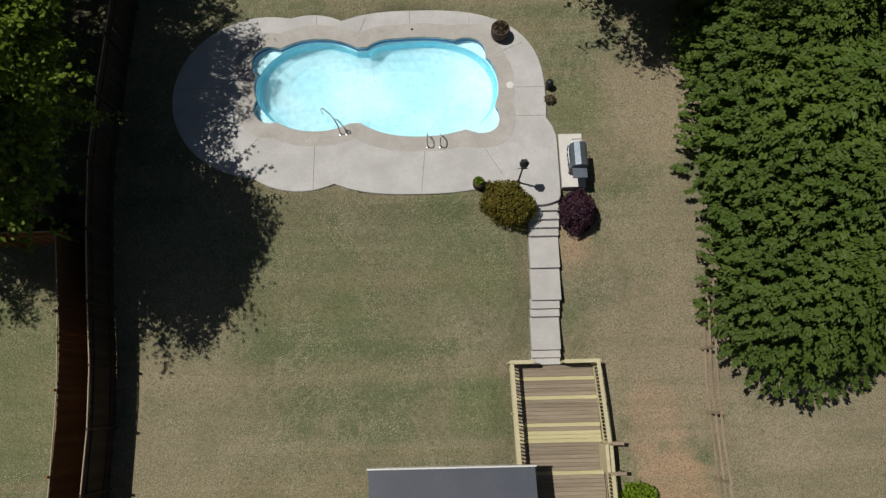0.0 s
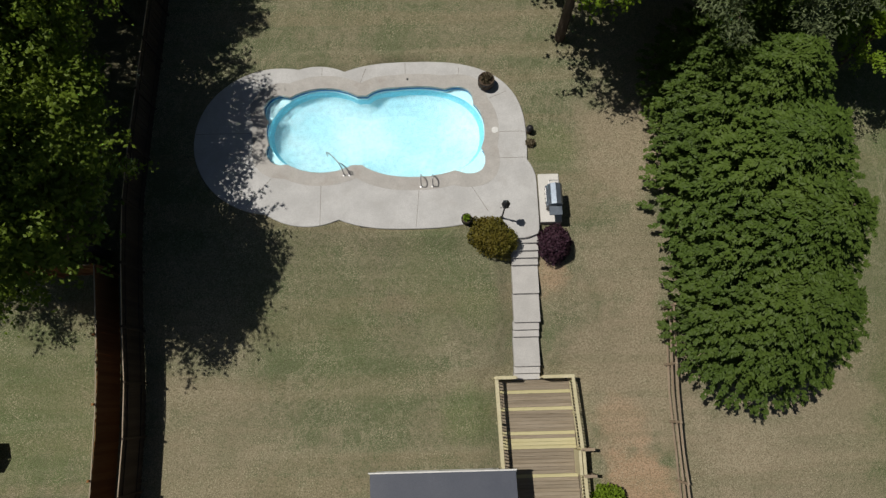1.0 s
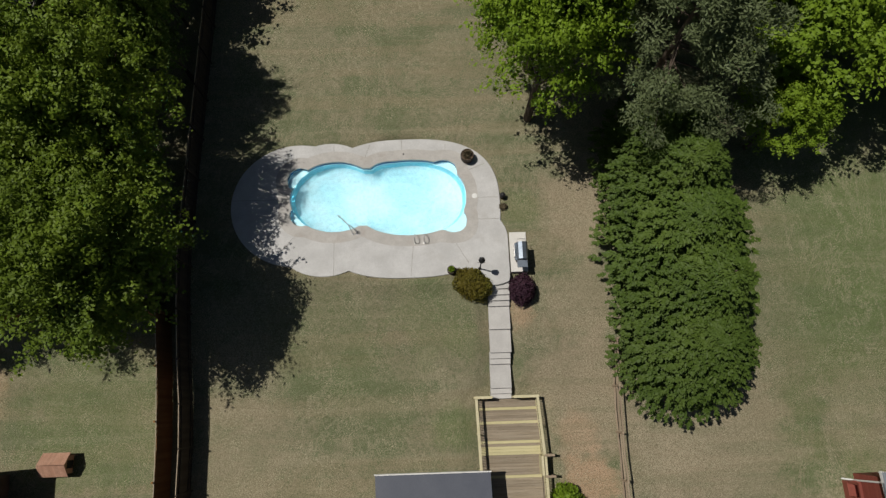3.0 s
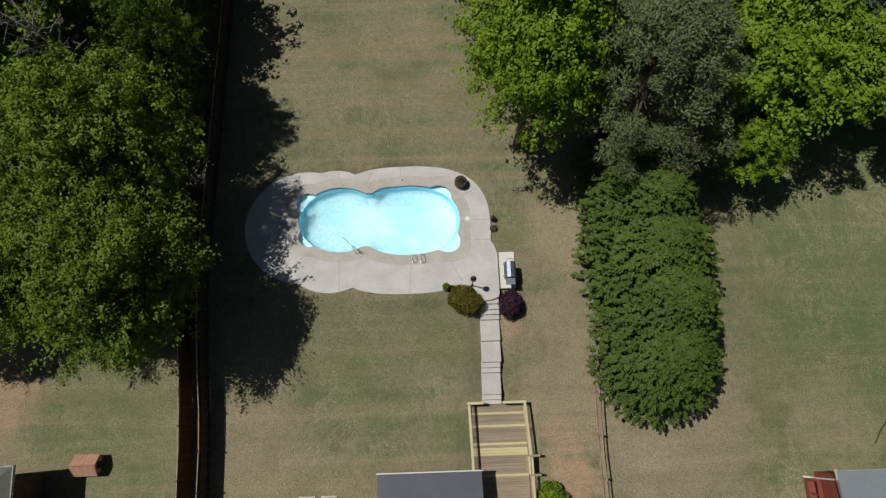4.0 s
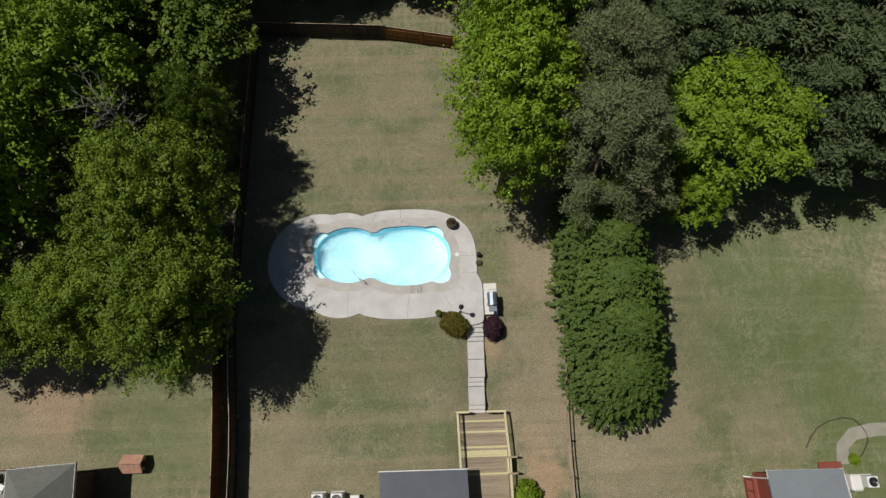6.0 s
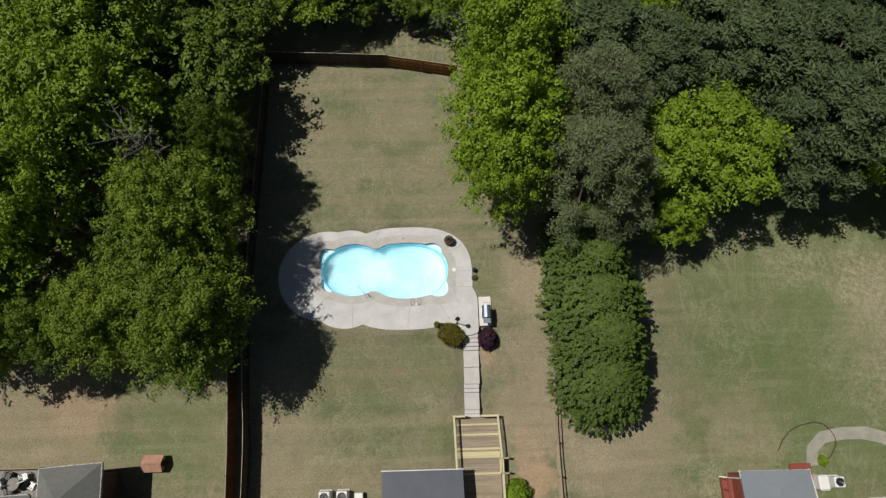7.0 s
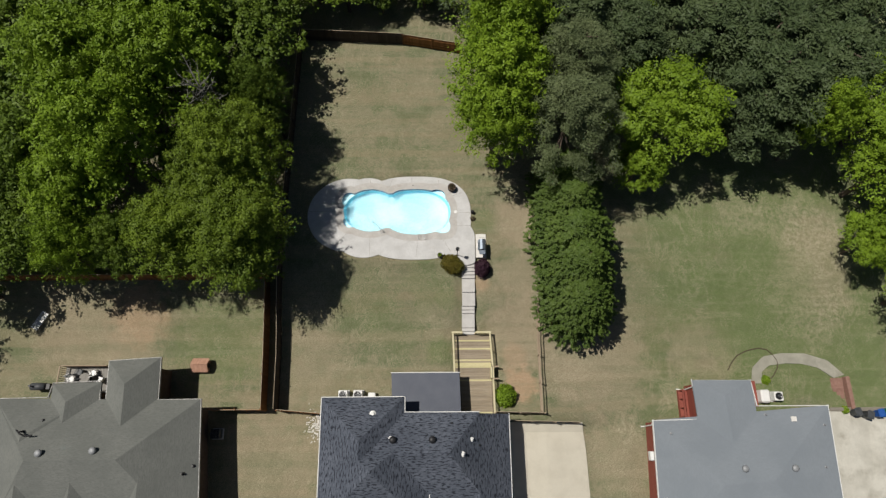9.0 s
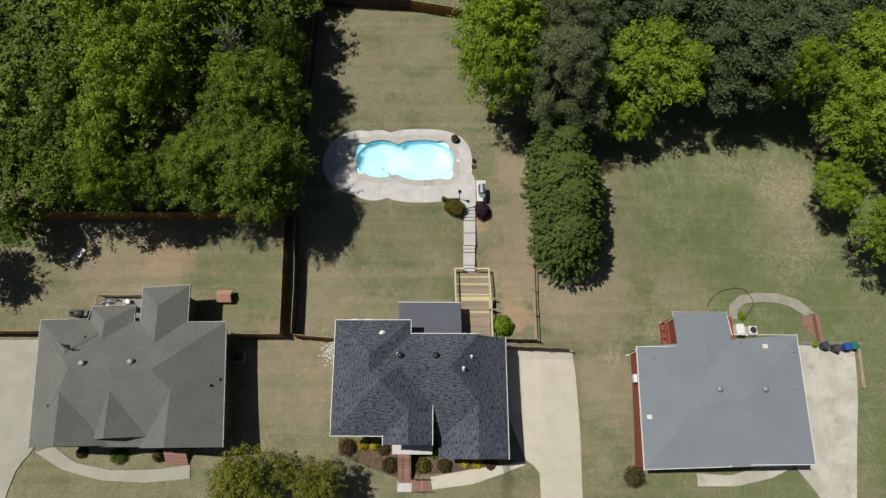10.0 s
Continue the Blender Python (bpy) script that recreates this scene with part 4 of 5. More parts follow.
# ---- plants ----
def leaves(name, centres, axes, size, slim, rng, material, parent, fold=0.18, face=None):
    """Leaf sprays as folded diamonds: centres and outward axes as arrays."""
    n = len(centres)
    side = np.cross(axes, rng.normal(size=(n, 3)) * (1.0 if face is None else 0.45) + (0.0 if face is None else face))
    side /= np.linalg.norm(side, axis=1, keepdims=True) + 1e-9
    s = (size * rng.uniform(0.65, 1.35, n))[:, None]
    up = np.cross(axes, side)
    up /= np.linalg.norm(up, axis=1, keepdims=True) + 1e-9
    a, b = centres - axes * s * 0.5, centres + axes * s * 0.5
    c, d = centres + side * s * slim + up * s * fold, centres - side * s * slim + up * s * fold
    co = np.stack([a, c, b, d], 1).reshape(-1, 3)
    me = bpy.data.meshes.new(name)
    idx = (np.arange(n)[:, None] * 4 + np.array([[0, 1, 2, 0, 2, 3]])).reshape(-1)
    me.vertices.add(4 * n)
    me.vertices.foreach_set("co", co.astype(np.float32).ravel())
    me.loops.add(6 * n)
    me.loops.foreach_set("vertex_index", idx.astype(np.int32))
    me.polygons.add(2 * n)
    me.polygons.foreach_set("loop_start", np.arange(0, 6 * n, 3, dtype=np.int32))
    me.update(calc_edges=True)
    me.validate()
    return part(name, me, material, parent)


def unit(v):
    return v / (np.linalg.norm(v, axis=-1, keepdims=True) + 1e-9)


def broadleaf(seed, height, radius, material, label, lobes=52, count=17000, leaf=0.26, flat=0.7, base=0.35):
    """A tapered trunk with limbs, and a crown of lobes each covered with leaf sprays."""
    rng = np.random.default_rng(seed)
    t = thing("tree", label, "tree", group="trees")
    part("trunk", tube([(0, 0, -0.3), (0.05, 0.02, height * 0.3), (-0.05, 0.1, height * 0.6), (0.1, 0, height * 0.85)], 0.05 * radius + 0.06, 8, taper=0.04), M_BARK, t)
    mid = height * (base + (1 - base) * 0.48)
    rz = height * (1 - base) * 0.5
    cs, rs = [], []
    for k in range(lobes):
        while True:
            v = rng.normal(size=3)
            v /= np.linalg.norm(v)
            if v[2] > -0.45:
                break
        r = rng.uniform(0.55, 1.0) ** 0.5 if k % 4 else rng.uniform(0.1, 0.6)
        wob = 0.86 + 0.22 * noise.noise((v[0] * 1.7 + seed, v[1] * 1.7, v[2] * 1.7))
        cs.append((v[0] * radius * r * wob * 0.82, v[1] * radius * r * wob * 0.82, mid + v[2] * rz * r * 0.86))
        rs.append(radius * rng.uniform(0.19, 0.34))
    for k in range(0, lobes, 6):
        c = Vector(cs[k])
        part("limb", tube([(0, 0, height * 0.3 + 0.02 * k), c * 0.5 + Vector((0, 0, height * 0.2)), c], 0.09, 6, taper=0.02), M_BARK, t)
    cs, rs = np.array(cs), np.array(rs)
    # sprays gather on the upper shells of tufts over the lobes, with dark gaps between the tufts
    tufts = lobes * 9
    tl = rng.choice(lobes, tufts, p=rs**2 / (rs**2).sum())
    tv = unit(rng.normal(size=(tufts, 3)) + np.array([0, 0, 0.35]))
    tc = cs[tl] + tv * (rs[tl] * rng.uniform(0.72, 1.15, tufts))[:, None] * np.array([1, 1, flat])
    ts = rng.uniform(0.07, 0.135, tufts) * radius
    j = rng.choice(tufts, count, p=ts**2 / (ts**2).sum())
    u = unit(rng.normal(size=(count, 3)) + tv[j] * 0.5 + np.array([0, 0, 0.45]))
    pos = tc[j] + u * (ts[j] * rng.uniform(0.55, 1.06, count))[:, None] * np.array([1, 1, 0.75])
    v = unit(u + tv[j] * 0.25)
    inner = rng.random(count) < 0.1
    pos[inner] = (cs[tl[j]] + u * (rs[tl[j]] * 0.6)[:, None])[inner]
    # some sprays sit on twigs that reach out of the crown
    tw = count // 14
    d = unit(rng.normal(size=(90, 3)) * np.array([1, 1, 0.7]) + np.array([0, 0, 0.1]))
    k = rng.integers(0, 90, tw)
    reach = rng.uniform(0.78, 0.98, 90)[k] + rng.uniform(-0.2, 0.1, tw)
    base_r = np.array([0.86 + 0.22 * noise.noise((p[0] * 1.7 + seed, p[1] * 1.7, p[2] * 1.7)) for p in d])[k]
    pos[:tw] = d[k] * (reach * base_r * 1.2)[:, None] * np.array([radius, radius, rz]) + np.array([0, 0, mid]) + rng.normal(size=(tw, 3)) * 0.13
    v[:tw] = unit(d[k] * 0.4 + np.array([0, 0, 0.9]))
    w = rng.normal(size=(count, 3))
    ax = unit(w - v * (w * v).sum(1, keepdims=True) + rng.normal(size=(count, 3)) * 0.35 - np.array([0, 0, 0.3]))
    leaves("crown", pos, ax, leaf, 0.3, rng, material, t, 0.12, v * 1.3 + np.array([0, 0, 0.2]))
    return t


def pine(seed, height, radius, material, label, count=42000, needle=0.17):
    """Tufts of needles in loose tiers round a tall trunk."""
    rng = np.random.default_rng(seed)
    t = thing("tree", label, "tree", group="trees")
    part("trunk", tube([(0, 0, -0.3), (0.08, 0, height * 0.5), (0, 0.05, height * 0.97)], 0.24, 8, taper=0.03), M_BARK, t)
    pos, ax, nm = [], [], []
    for k in range(150):
        z = rng.uniform(0.48, 0.99) ** 0.9
        a = rng.uniform(0, 2 * math.pi)
        reach = radius * (1.12 - 0.85 * max(0, (z - 0.5) / 0.5) ** 1.4) * rng.uniform(0.35, 1.0)
        c = np.array([math.cos(a) * reach, math.sin(a) * reach, height * z])
        if k % 8 == 0:
            part("limb", tube([(0, 0, height * z - 0.5), (c[0], c[1], c[2] - 0.1)], 0.05, 5, taper=0.015), M_BARK, t)
        n = count // 150
        r = rng.uniform(0.42, 0.8)
        v = unit(rng.normal(size=(n, 3)) + np.array([0, 0, 0.4]))
        pos.append(c + v * (r * rng.uniform(0.25, 1.05, n) ** 0.6)[:, None] * np.array([1, 1, 0.65]))
        ax.append(unit(v * 0.6 + rng.normal(size=(n, 3)) * 0.6))
        nm.append(v * 1.4 + np.array([0, 0, 0.4]))
    leaves("crown", np.concatenate(pos), np.concatenate(ax), needle, 0.16, rng, material, t, 0.05, np.concatenate(nm))
    return t


def conifer(seed, height, radius, material, label, tiers=24, leaf=0.135):
    """Drooping tiers of flat feathery sprays from the ground up."""
    rng = np.random.default_rng(seed)
    t = thing("tree", label, "tree", group="conifer row")
    part("trunk", tube([(0, 0, -0.3), (0, 0, height * 0.96)], 0.2, 8, taper=0.03), M_BARK, t)
    pos, ax, nm = [], [], []
    for k in range(tiers):
        f = (k + 0.5) / tiers
        z = height * (0.05 + 0.93 * f)
        reach = radius * (1 - f**1.7) ** 0.75 * (0.72 + 0.28 * min(1.0, f / 0.2)) + 0.25
        m = int(9 + 26 * reach / radius)
        for j in range(m):
            a = 2 * math.pi * (j + rng.uniform(-0.4, 0.4)) / m + k * 1.3
            L = reach * rng.uniform(0.74, 1.03)
            lift = rng.normal() * 0.16
            d = np.array([math.cos(a), math.sin(a), 0.0])
            s = np.array([-d[1], d[0], 0.0])
            # three or four fans along the branch, with gaps between them
            for q in range(4):
                f0 = 1.0 - 0.21 * q * rng.uniform(0.8, 1.2)
                if L * f0 < 0.25 and q:
                    break
                n = 25
                out = rng.uniform(-0.5, 0.5) * 0.5 * (q > 0)
                u = f0 - rng.uniform(0, 0.3, n) / max(L, 0.6)
                w = rng.uniform(-1, 1, n) * (0.05 + 0.8 * (f0 - u)) * 0.8 + out * min(1, L * 0.5)
                p = d * (u * L)[:, None] + s * w[:, None]
                p[:, 2] = z + lift - (0.28 * L * u**2 - 0.16 * L * u) + rng.normal(size=n) * 0.03 - np.abs(w - out) * 0.3 + 0.06 * q
                pos.append(p)
                ax.append(unit(d * 1.0 + s * (np.sign(w - out) * 0.75)[:, None] + rng.normal(size=(n, 3)) * 0.22 - np.array([0, 0, 0.2])))
                nm.append(np.tile(d * 0.35 + np.array([0, 0, 1.0]), (n, 1)))
    leaves("crown", np.concatenate(pos), np.concatenate(ax), leaf, 0.24, rng, material, t, 0.08, np.concatenate(nm))
    return t


def bush(name, label, category, x, y, z, rx, ry, h, material, seed, count=2600, leaf=0.12, group=""):
    rng = np.random.default_rng(seed)
    t = thing(name, label, category, (x, y, z), group=group)
    bm = tube([(0, 0, -0.1), (0.02, 0, h * 0.5)], 0.05, 6, taper=0.02)
    for k in range(5):
        a = 1.256 * k + 0.3
        tube([(0, 0, 0.02), (math.cos(a) * rx * 0.6, math.sin(a) * ry * 0.6, h * 0.6)], 0.025, 5, bm, taper=0.008)
    part("stems", bm, M_BARK, t)
    v = unit(rng.normal(size=(count, 3)))
    v[:, 2] = np.abs(v[:, 2]) * 1.1 - 0.15
    wob = np.array([1 + 0.22 * noise.noise((p[0] * 2.2 + seed, p[1] * 2.2, p[2] * 2.2)) for p in v])
    rr = rng.uniform(0.6, 1.03, count) * wob
    pos = v * rr[:, None] * np.array([rx, ry, h * 0.85]) + np.array([0, 0, h * 0.15])
    ax = unit(v * 0.3 + rng.normal(size=(count, 3)) * 0.8)
    leaves("foliage", pos, ax, leaf, 0.32, rng, material, t, 0.12, v)
    return t


OAK = "tall broadleaf tree in full dark green leaf"
BRIGHT = "broadleaf tree in bright yellow-green leaf"
PINE = "tall grey-green pine with tufted branches"
kinds = {
    "a": (broadleaf(1, 11.0, 4.2, M_LEAF_OAK, OAK, count=28000, leaf=0.19), 11.0, 4.2),
    "b": (broadleaf(2, 11.0, 4.2, M_LEAF_OAK, OAK, lobes=64, count=28000, leaf=0.19), 11.0, 4.2),
    "m": (broadleaf(7, 11.0, 4.2, M_LEAF_OAK, OAK, count=13000, leaf=0.27), 11.0, 4.2),
    "n": (broadleaf(8, 11.0, 4.2, M_LEAF_OAK, OAK, lobes=44, count=13000, leaf=0.27), 11.0, 4.2),
    "c": (broadleaf(3, 10.0, 4.0, M_LEAF_BRIGHT, BRIGHT, count=26000, leaf=0.18, base=0.38), 10.0, 4.0),
    "d": (broadleaf(4, 10.0, 4.0, M_LEAF_BRIGHT, BRIGHT, lobes=44, count=28000, leaf=0.19, base=0.4), 10.0, 4.0),
    "f": (broadleaf(9, 11.0, 4.2, M_LEAF_SPRAY, "broadleaf tree with fine yellowish green sprays", lobes=66, count=44000, leaf=0.15, base=0.22), 11.0, 4.2),
    "y": (broadleaf(17, 6.6, 4.5, M_LEAF_OLIVE, "low broadleaf tree in yellowish green leaf", lobes=40, count=16000, leaf=0.2), 6.6, 4.5),
    "r": (pine(15, 13.0, 4.0, M_LEAF_PINE, PINE, 21000, 0.27), 13.0, 4.0),
    "p": (pine(5, 13.0, 4.0, M_LEAF_PINE_PALE, PINE), 13.0, 4.0),
    "q": (pine(6, 13.0, 4.0, M_LEAF_PINE_PALE, PINE), 13.0, 4.0),
}
# kind, x, y, height over the ground, crown radius
# m at (-13.4, 6.2) is an added crown that only thickens its neighbour's shadow
WOODS = (
    # low a and b crowns near x -13 are fill, added to shade sunlit gaps
    ("f", -13.6, 7.0, 11.5, 4.6), ("f", -16.0, 11.0, 10.0, 4.0), ("b", -13.0, 10.3, 7.0, 2.2), ("a", -13.4, 17.4, 8.0, 2.4), ("b", -13.8, 10.4, 8.5, 2.6), ("a", -12.5, 19.0, 14.3, 3.7), ("m", -13.4, 6.2, 9.5, 3.4), ("b", -13.2, 22.8, 9.0, 3.0), ("c", -26.5, 10.4, 11.0, 4.2), ("m", -33.0, 10.6, 10.0, 4.2), ("a", -23.0, 6.8, 12.5, 4.7), ("m", -29.6, 7.2, 11.5, 4.6), ("n", -36.0, 7.4, 9.5, 4.6), ("f", -18.8, 7.6, 10.0, 3.7), ("c", -26.4, 6.0, 9.5, 2.8),
    ("f", -14.4, 13.8, 11.8, 4.1), ("a", -18.3, 13.8, 13.0, 4.7), ("c", -23.2, 13.8, 13.5, 4.8), ("m", -29.2, 14.0, 13.0, 5.0), ("n", -36.5, 14.5, 12.0, 5.2),
    ("a", -14.0, 20.0, 13.4, 4.8), ("c", -20.3, 20.0, 13.2, 5.2), ("c", -26.5, 20.5, 13.0, 5.2), ("n", -33.0, 21.0, 12.5, 5.4), ("n", -40.5, 21.0, 12.0, 5.4),
    ("n", -15.3, 25.8, 11.0, 4.5), ("c", -21.5, 27.0, 12.5, 5.4), ("n", -28.0, 27.5, 13.0, 5.4), ("m", -35.0, 28.5, 12.5, 5.6), ("n", -43.0, 28.5, 12.0, 5.4), ("m", -43.0, 14.0, 11.0, 5.0),
    ("n", -12.5, 32.6, 8.5, 3.4), ("d", -7.0, 33.4, 7.0, 2.9), ("m", -3.6, 33.2, 5.0, 2.2), ("n", -10.0, 34.5, 8.0, 3.2), ("m", 0.6, 33.8, 5.5, 2.6), ("n", -5.0, 37.0, 9.0, 4.0), ("m", 1.5, 38.5, 9.0, 4.0), ("m", -1.8, 36.0, 8.0, 3.6), ("d", 3.6, 33.0, 8.5, 3.4), ("m", -9.0, 38.0, 9.5, 4.8), ("r", -3.5, 41.0, 11.0, 4.8), ("m", -17.0, 33.5, 11.0, 5.0), ("n", -24.0, 35.0, 12.0, 5.4), ("m", -32.0, 36.0, 12.0, 5.6), ("n", -40.0, 36.5, 12.0, 5.6), ("m", -16.0, 41.5, 11.0, 5.4), ("n", -26.0, 43.5, 12.0, 5.8),
    ("c", 6.7, 16.0, 10.9, 3.7), ("c", 6.9, 19.2, 12.6, 4.3), ("c", 7.4, 24.0, 13.0, 4.4), ("p", 12.2, 15.5, 13.4, 4.6), ("q", 13.2, 20.8, 13.2, 4.6), ("r", 13.4, 26.5, 13.0, 5.0),
    ("d", 21.2, 18.8, 14.6, 7.4), ("d", 19.3, 14.2, 9.2, 3.5), ("r", 18.0, 25.0, 12.0, 4.4), ("r", 29.2, 19.0, 11.5, 3.8), ("r", 30.2, 20.6, 14.0, 5.4), ("c", 34.9, 17.6, 11.0, 2.7), ("r", 36.5, 23.0, 13.0, 5.4),
    ("r", 25.0, 26.5, 13.0, 5.4), ("r", 30.5, 24.5, 14.0, 5.6), ("d", 18.6, 28.5, 12.5, 4.6), ("r", 8.5, 30.5, 12.5, 4.8), ("m", 14.5, 33.0, 12.5, 5.4), ("r", 22.0, 32.5, 13.0, 5.6), ("r", 29.0, 32.5, 13.0, 5.6), ("r", 36.5, 31.0, 13.0, 5.6), ("r", 5.5, 38.0, 12.0, 5.4), ("r", 13.0, 40.0, 12.0, 5.6), ("r", 21.0, 41.0, 12.0, 5.6), ("r", 30.0, 40.5, 12.0, 5.6), ("r", 38.5, 39.0, 13.0, 5.6), ("r", 44.0, 31.0, 13.0, 5.6),
    ("c", 42.0, 19.5, 11.0, 4.8), ("c", 40.8, 14.0, 10.0, 4.3), ("d", 39.6, 8.2, 9.3, 3.9), ("c", 43.2, 3.6, 9.0, 3.6), ("m", 46.5, 10.0, 10.5, 4.6), ("m", 47.5, 17.0, 11.0, 5.0),
    ("m", -41.5, 0.5, 9.0, 3.8), ("m", -36.6, 4.0, 6.5, 3.3),
    ("y", -13.7, -18.2, 6.2, 3.5), ("y", -8.2, -18.2, 6.2, 3.3),
)
used = set()
for n, (k, x, y, h, r) in enumerate(WOODS):
    ob, h0, r0 = kinds[k]
    m = Matrix.LocRotScale((x, y, ground_z(x, y) - 0.1), Euler((0, 0, n * 2.4)), (r / r0, r / r0, h / h0))
    if k in used:
        copy_thing(ob, m)
    else:
        used.add(k)
        ob.matrix_world = m

CONIFER = "dense dark green conifer with drooping feathery sprays"
con = conifer(11, 8.5, 3.0, M_LEAF_CONIFER, CONIFER)
con2 = conifer(12, 8.5, 3.0, M_LEAF_CONIFER, CONIFER)
for n, (x, y, h, r) in enumerate(((13.5, 2.75, 7.7, 3.8), (13.5, 5.2, 8.5, 3.6), (13.3, 7.9, 8.6, 3.2), (13.0, 10.4, 8.0, 2.9), (13.1, 13.0, 8.2, 2.8))):
    m = Matrix.LocRotScale((x, y, ground_z(x, y) - 0.1), Euler((0, 0, n * 1.9)), (r / 3.0, r / 3.0, h / 8.5))
    src = con if n % 2 == 0 else con2
    if n < 2:
        src.matrix_world = m
    else:
        copy_thing(src, m)

# a bare dying crown among the woods
M_TWIG = worn("grey_twigs", (0.2, 0.19, 0.17), (0.3, 0.285, 0.26), 3.0, 0.9)
dead = thing("dead_tree", "bare grey dying tree among leafy ones", "tree", (-16.0, 17.2, -0.1))
part("trunk", tube([(0, 0, -0.2), (0.1, 0, 6.0), (0.0, 0.1, 11.6)], 0.18, 8, taper=0.04), M_TWIG, dead)
rng = np.random.default_rng(31)
for k in range(16):
    a, z = k * 2.4, 9.2 + 0.2 * k
    tip = Vector((math.cos(a) * rng.uniform(1.0, 2.0), math.sin(a) * rng.uniform(1.0, 2.0), z + rng.uniform(0.6, 1.5)))
    root = Vector((0, 0.05, z - 0.6))
    bm = tube([root, root.lerp(tip, 0.5) + Vector((0, 0, 0.15)), tip], 0.045, 5, taper=0.012)
    for q in range(6):
        s0 = root.lerp(tip, 0.35 + 0.1 * q)
        e = s0 + Vector((rng.normal() * 0.45, rng.normal() * 0.45, rng.uniform(0.1, 0.5)))
        tube([s0, e], 0.016, 4, bm, taper=0.006)
    part("limb", bm, M_TWIG, dead)


# ---- by the pool ----
M_GRILL = worn("blued_steel", (0.16, 0.19, 0.23), (0.24, 0.28, 0.33), 3.0, 0.48, 30.0, 0.05, 0.7)
M_BARREL = worn("barrel_wood", (0.07, 0.05, 0.035), (0.12, 0.085, 0.06), 5.0, 0.8, 30.0, 0.3)
M_WHITE = worn("white_plastic", (0.75, 0.75, 0.73), (0.82, 0.82, 0.8), 4.0, 0.45, 40.0, 0.03)
M_PINK_WOOD = worn("reddish_boards", (0.5, 0.28, 0.19), (0.58, 0.35, 0.25), 3.0, 0.8, 20.0, 0.3, vary=0.25)
M_BLUE = worn("blue_plastic", (0.02, 0.08, 0.3), (0.03, 0.11, 0.38), 4.0, 0.4, 40.0, 0.03)
M_GREEN = worn("green_plastic", (0.02, 0.16, 0.12), (0.03, 0.2, 0.15), 4.0, 0.4, 40.0, 0.03)
M_GREY_PLASTIC = worn("grey_plastic", (0.05, 0.055, 0.06), (0.08, 0.085, 0.09), 4.0, 0.5, 40.0, 0.03)
M_GREY_DECK = worn("grey_deck", (0.22, 0.21, 0.19), (0.3, 0.285, 0.26), 2.0, 0.85, 22.0, 0.25, stretch=(3, 0.2, 1))

pad = tagged(link_mesh("grill_pad", box(5.22, 7.05, -0.4, 6.12, 9.24, 0.03, 0.015), M_PAD), "bright white concrete pad beside the terrace", "pad", kind="structure")

grill = thing("gas_grill", "steel gas grill with closed hood on white pad", "grill", (5.72, 7.95, 0.03))
part("cabinet", box(-0.25, -0.4, 0.12, 0.27, 0.42, 0.78, 0.02), M_GREY_PLASTIC, grill)
bm = bmesh.new()
prof = [(-0.3, 0.8), (-0.3, 0.92), (-0.2, 1.08), (0.0, 1.14), (0.2, 1.08), (0.3, 0.92), (0.3, 0.8)]
a = [bm.verts.new((x, -0.45, z)) for x, z in prof]
b = [bm.verts.new((x, 0.45, z)) for x, z in prof]
bm.faces.new(a)
bm.faces.new(b[::-1])
for i in range(len(prof)):
    k = (i + 1) % len(prof)
    bm.faces.new((a[i], b[i], b[k], a[k]))
bmesh.ops.recalc_face_normals(bm, faces=bm.faces)
hood = part("hood", bm, M_GRILL, grill, "blue-grey steel hood")
part("handle", tube([(-0.34, -0.32, 0.9), (-0.38, -0.3, 0.92), (-0.38, 0.3, 0.92), (-0.34, 0.32, 0.9)], 0.016), M_STEEL, hood)
part("side_shelf", box(-0.27, -0.86, 0.8, 0.27, -0.47, 0.84, 0.01), M_GRILL, grill)
bm = tube([(-0.2, 0.47, 0.84), (-0.2, 0.66, 0.86), (0.2, 0.66, 0.86), (0.2, 0.47, 0.84)], 0.016)
part("towel_bar", bm, M_STEEL, grill)
part("control_panel", box(-0.36, -0.45, 0.66, -0.25, 0.45, 0.8, 0.01), M_GRILL, grill)
for k in range(4):
    ob = part("knob", lathe([(0.03, 0), (0.03, 0.03), (0.02, 0.04)], 10), M_BLACK, grill)
    ob.matrix_local = pose(-0.36, -0.3 + 0.2 * k, 0.73, 0, -90, 0)
for x in (-0.2, 0.22):
    for y in (-0.34, 0.36):
        part("caster", lathe([(0.04, 0), (0.05, 0.04), (0.04, 0.12)], 10, (x, y, 0)), M_BLACK, grill)

lamp = thing("lamp_post", "black garden lamp post with glass lantern", "lamp post", (3.55, 7.28, 0.0))
part("post", lathe([(0.09, -0.1), (0.09, 0.06), (0.05, 0.1), (0.035, 0.16), (0.032, 1.55), (0.05, 1.58)], 12), M_BLACK, lamp)
part("crossbar", tube([(-0.2, 0, 1.38), (0.2, 0, 1.38)], 0.012, 6), M_BLACK, lamp)
lantern = part("lantern", lathe([(0.06, 1.58), (0.1, 1.6), (0.13, 1.62), (0.14, 1.63)], 6), M_BLACK, lamp)
part("pane", lathe([(0.1, 1.63), (0.135, 1.86)], 6), M_WHITE, lantern, "frosted lantern glass")
part("cap", lathe([(0.18, 1.86), (0.16, 1.9), (0.06, 2.0), (0.02, 2.06)], 6), M_BLACK, lantern)
for k in range(6):
    t = 2 * math.pi * k / 6
    part("rib", tube([(0.105 * math.cos(t), 0.105 * math.sin(t), 1.62), (0.145 * math.cos(t), 0.145 * math.sin(t), 1.87)], 0.01, 5), M_BLACK, lantern)


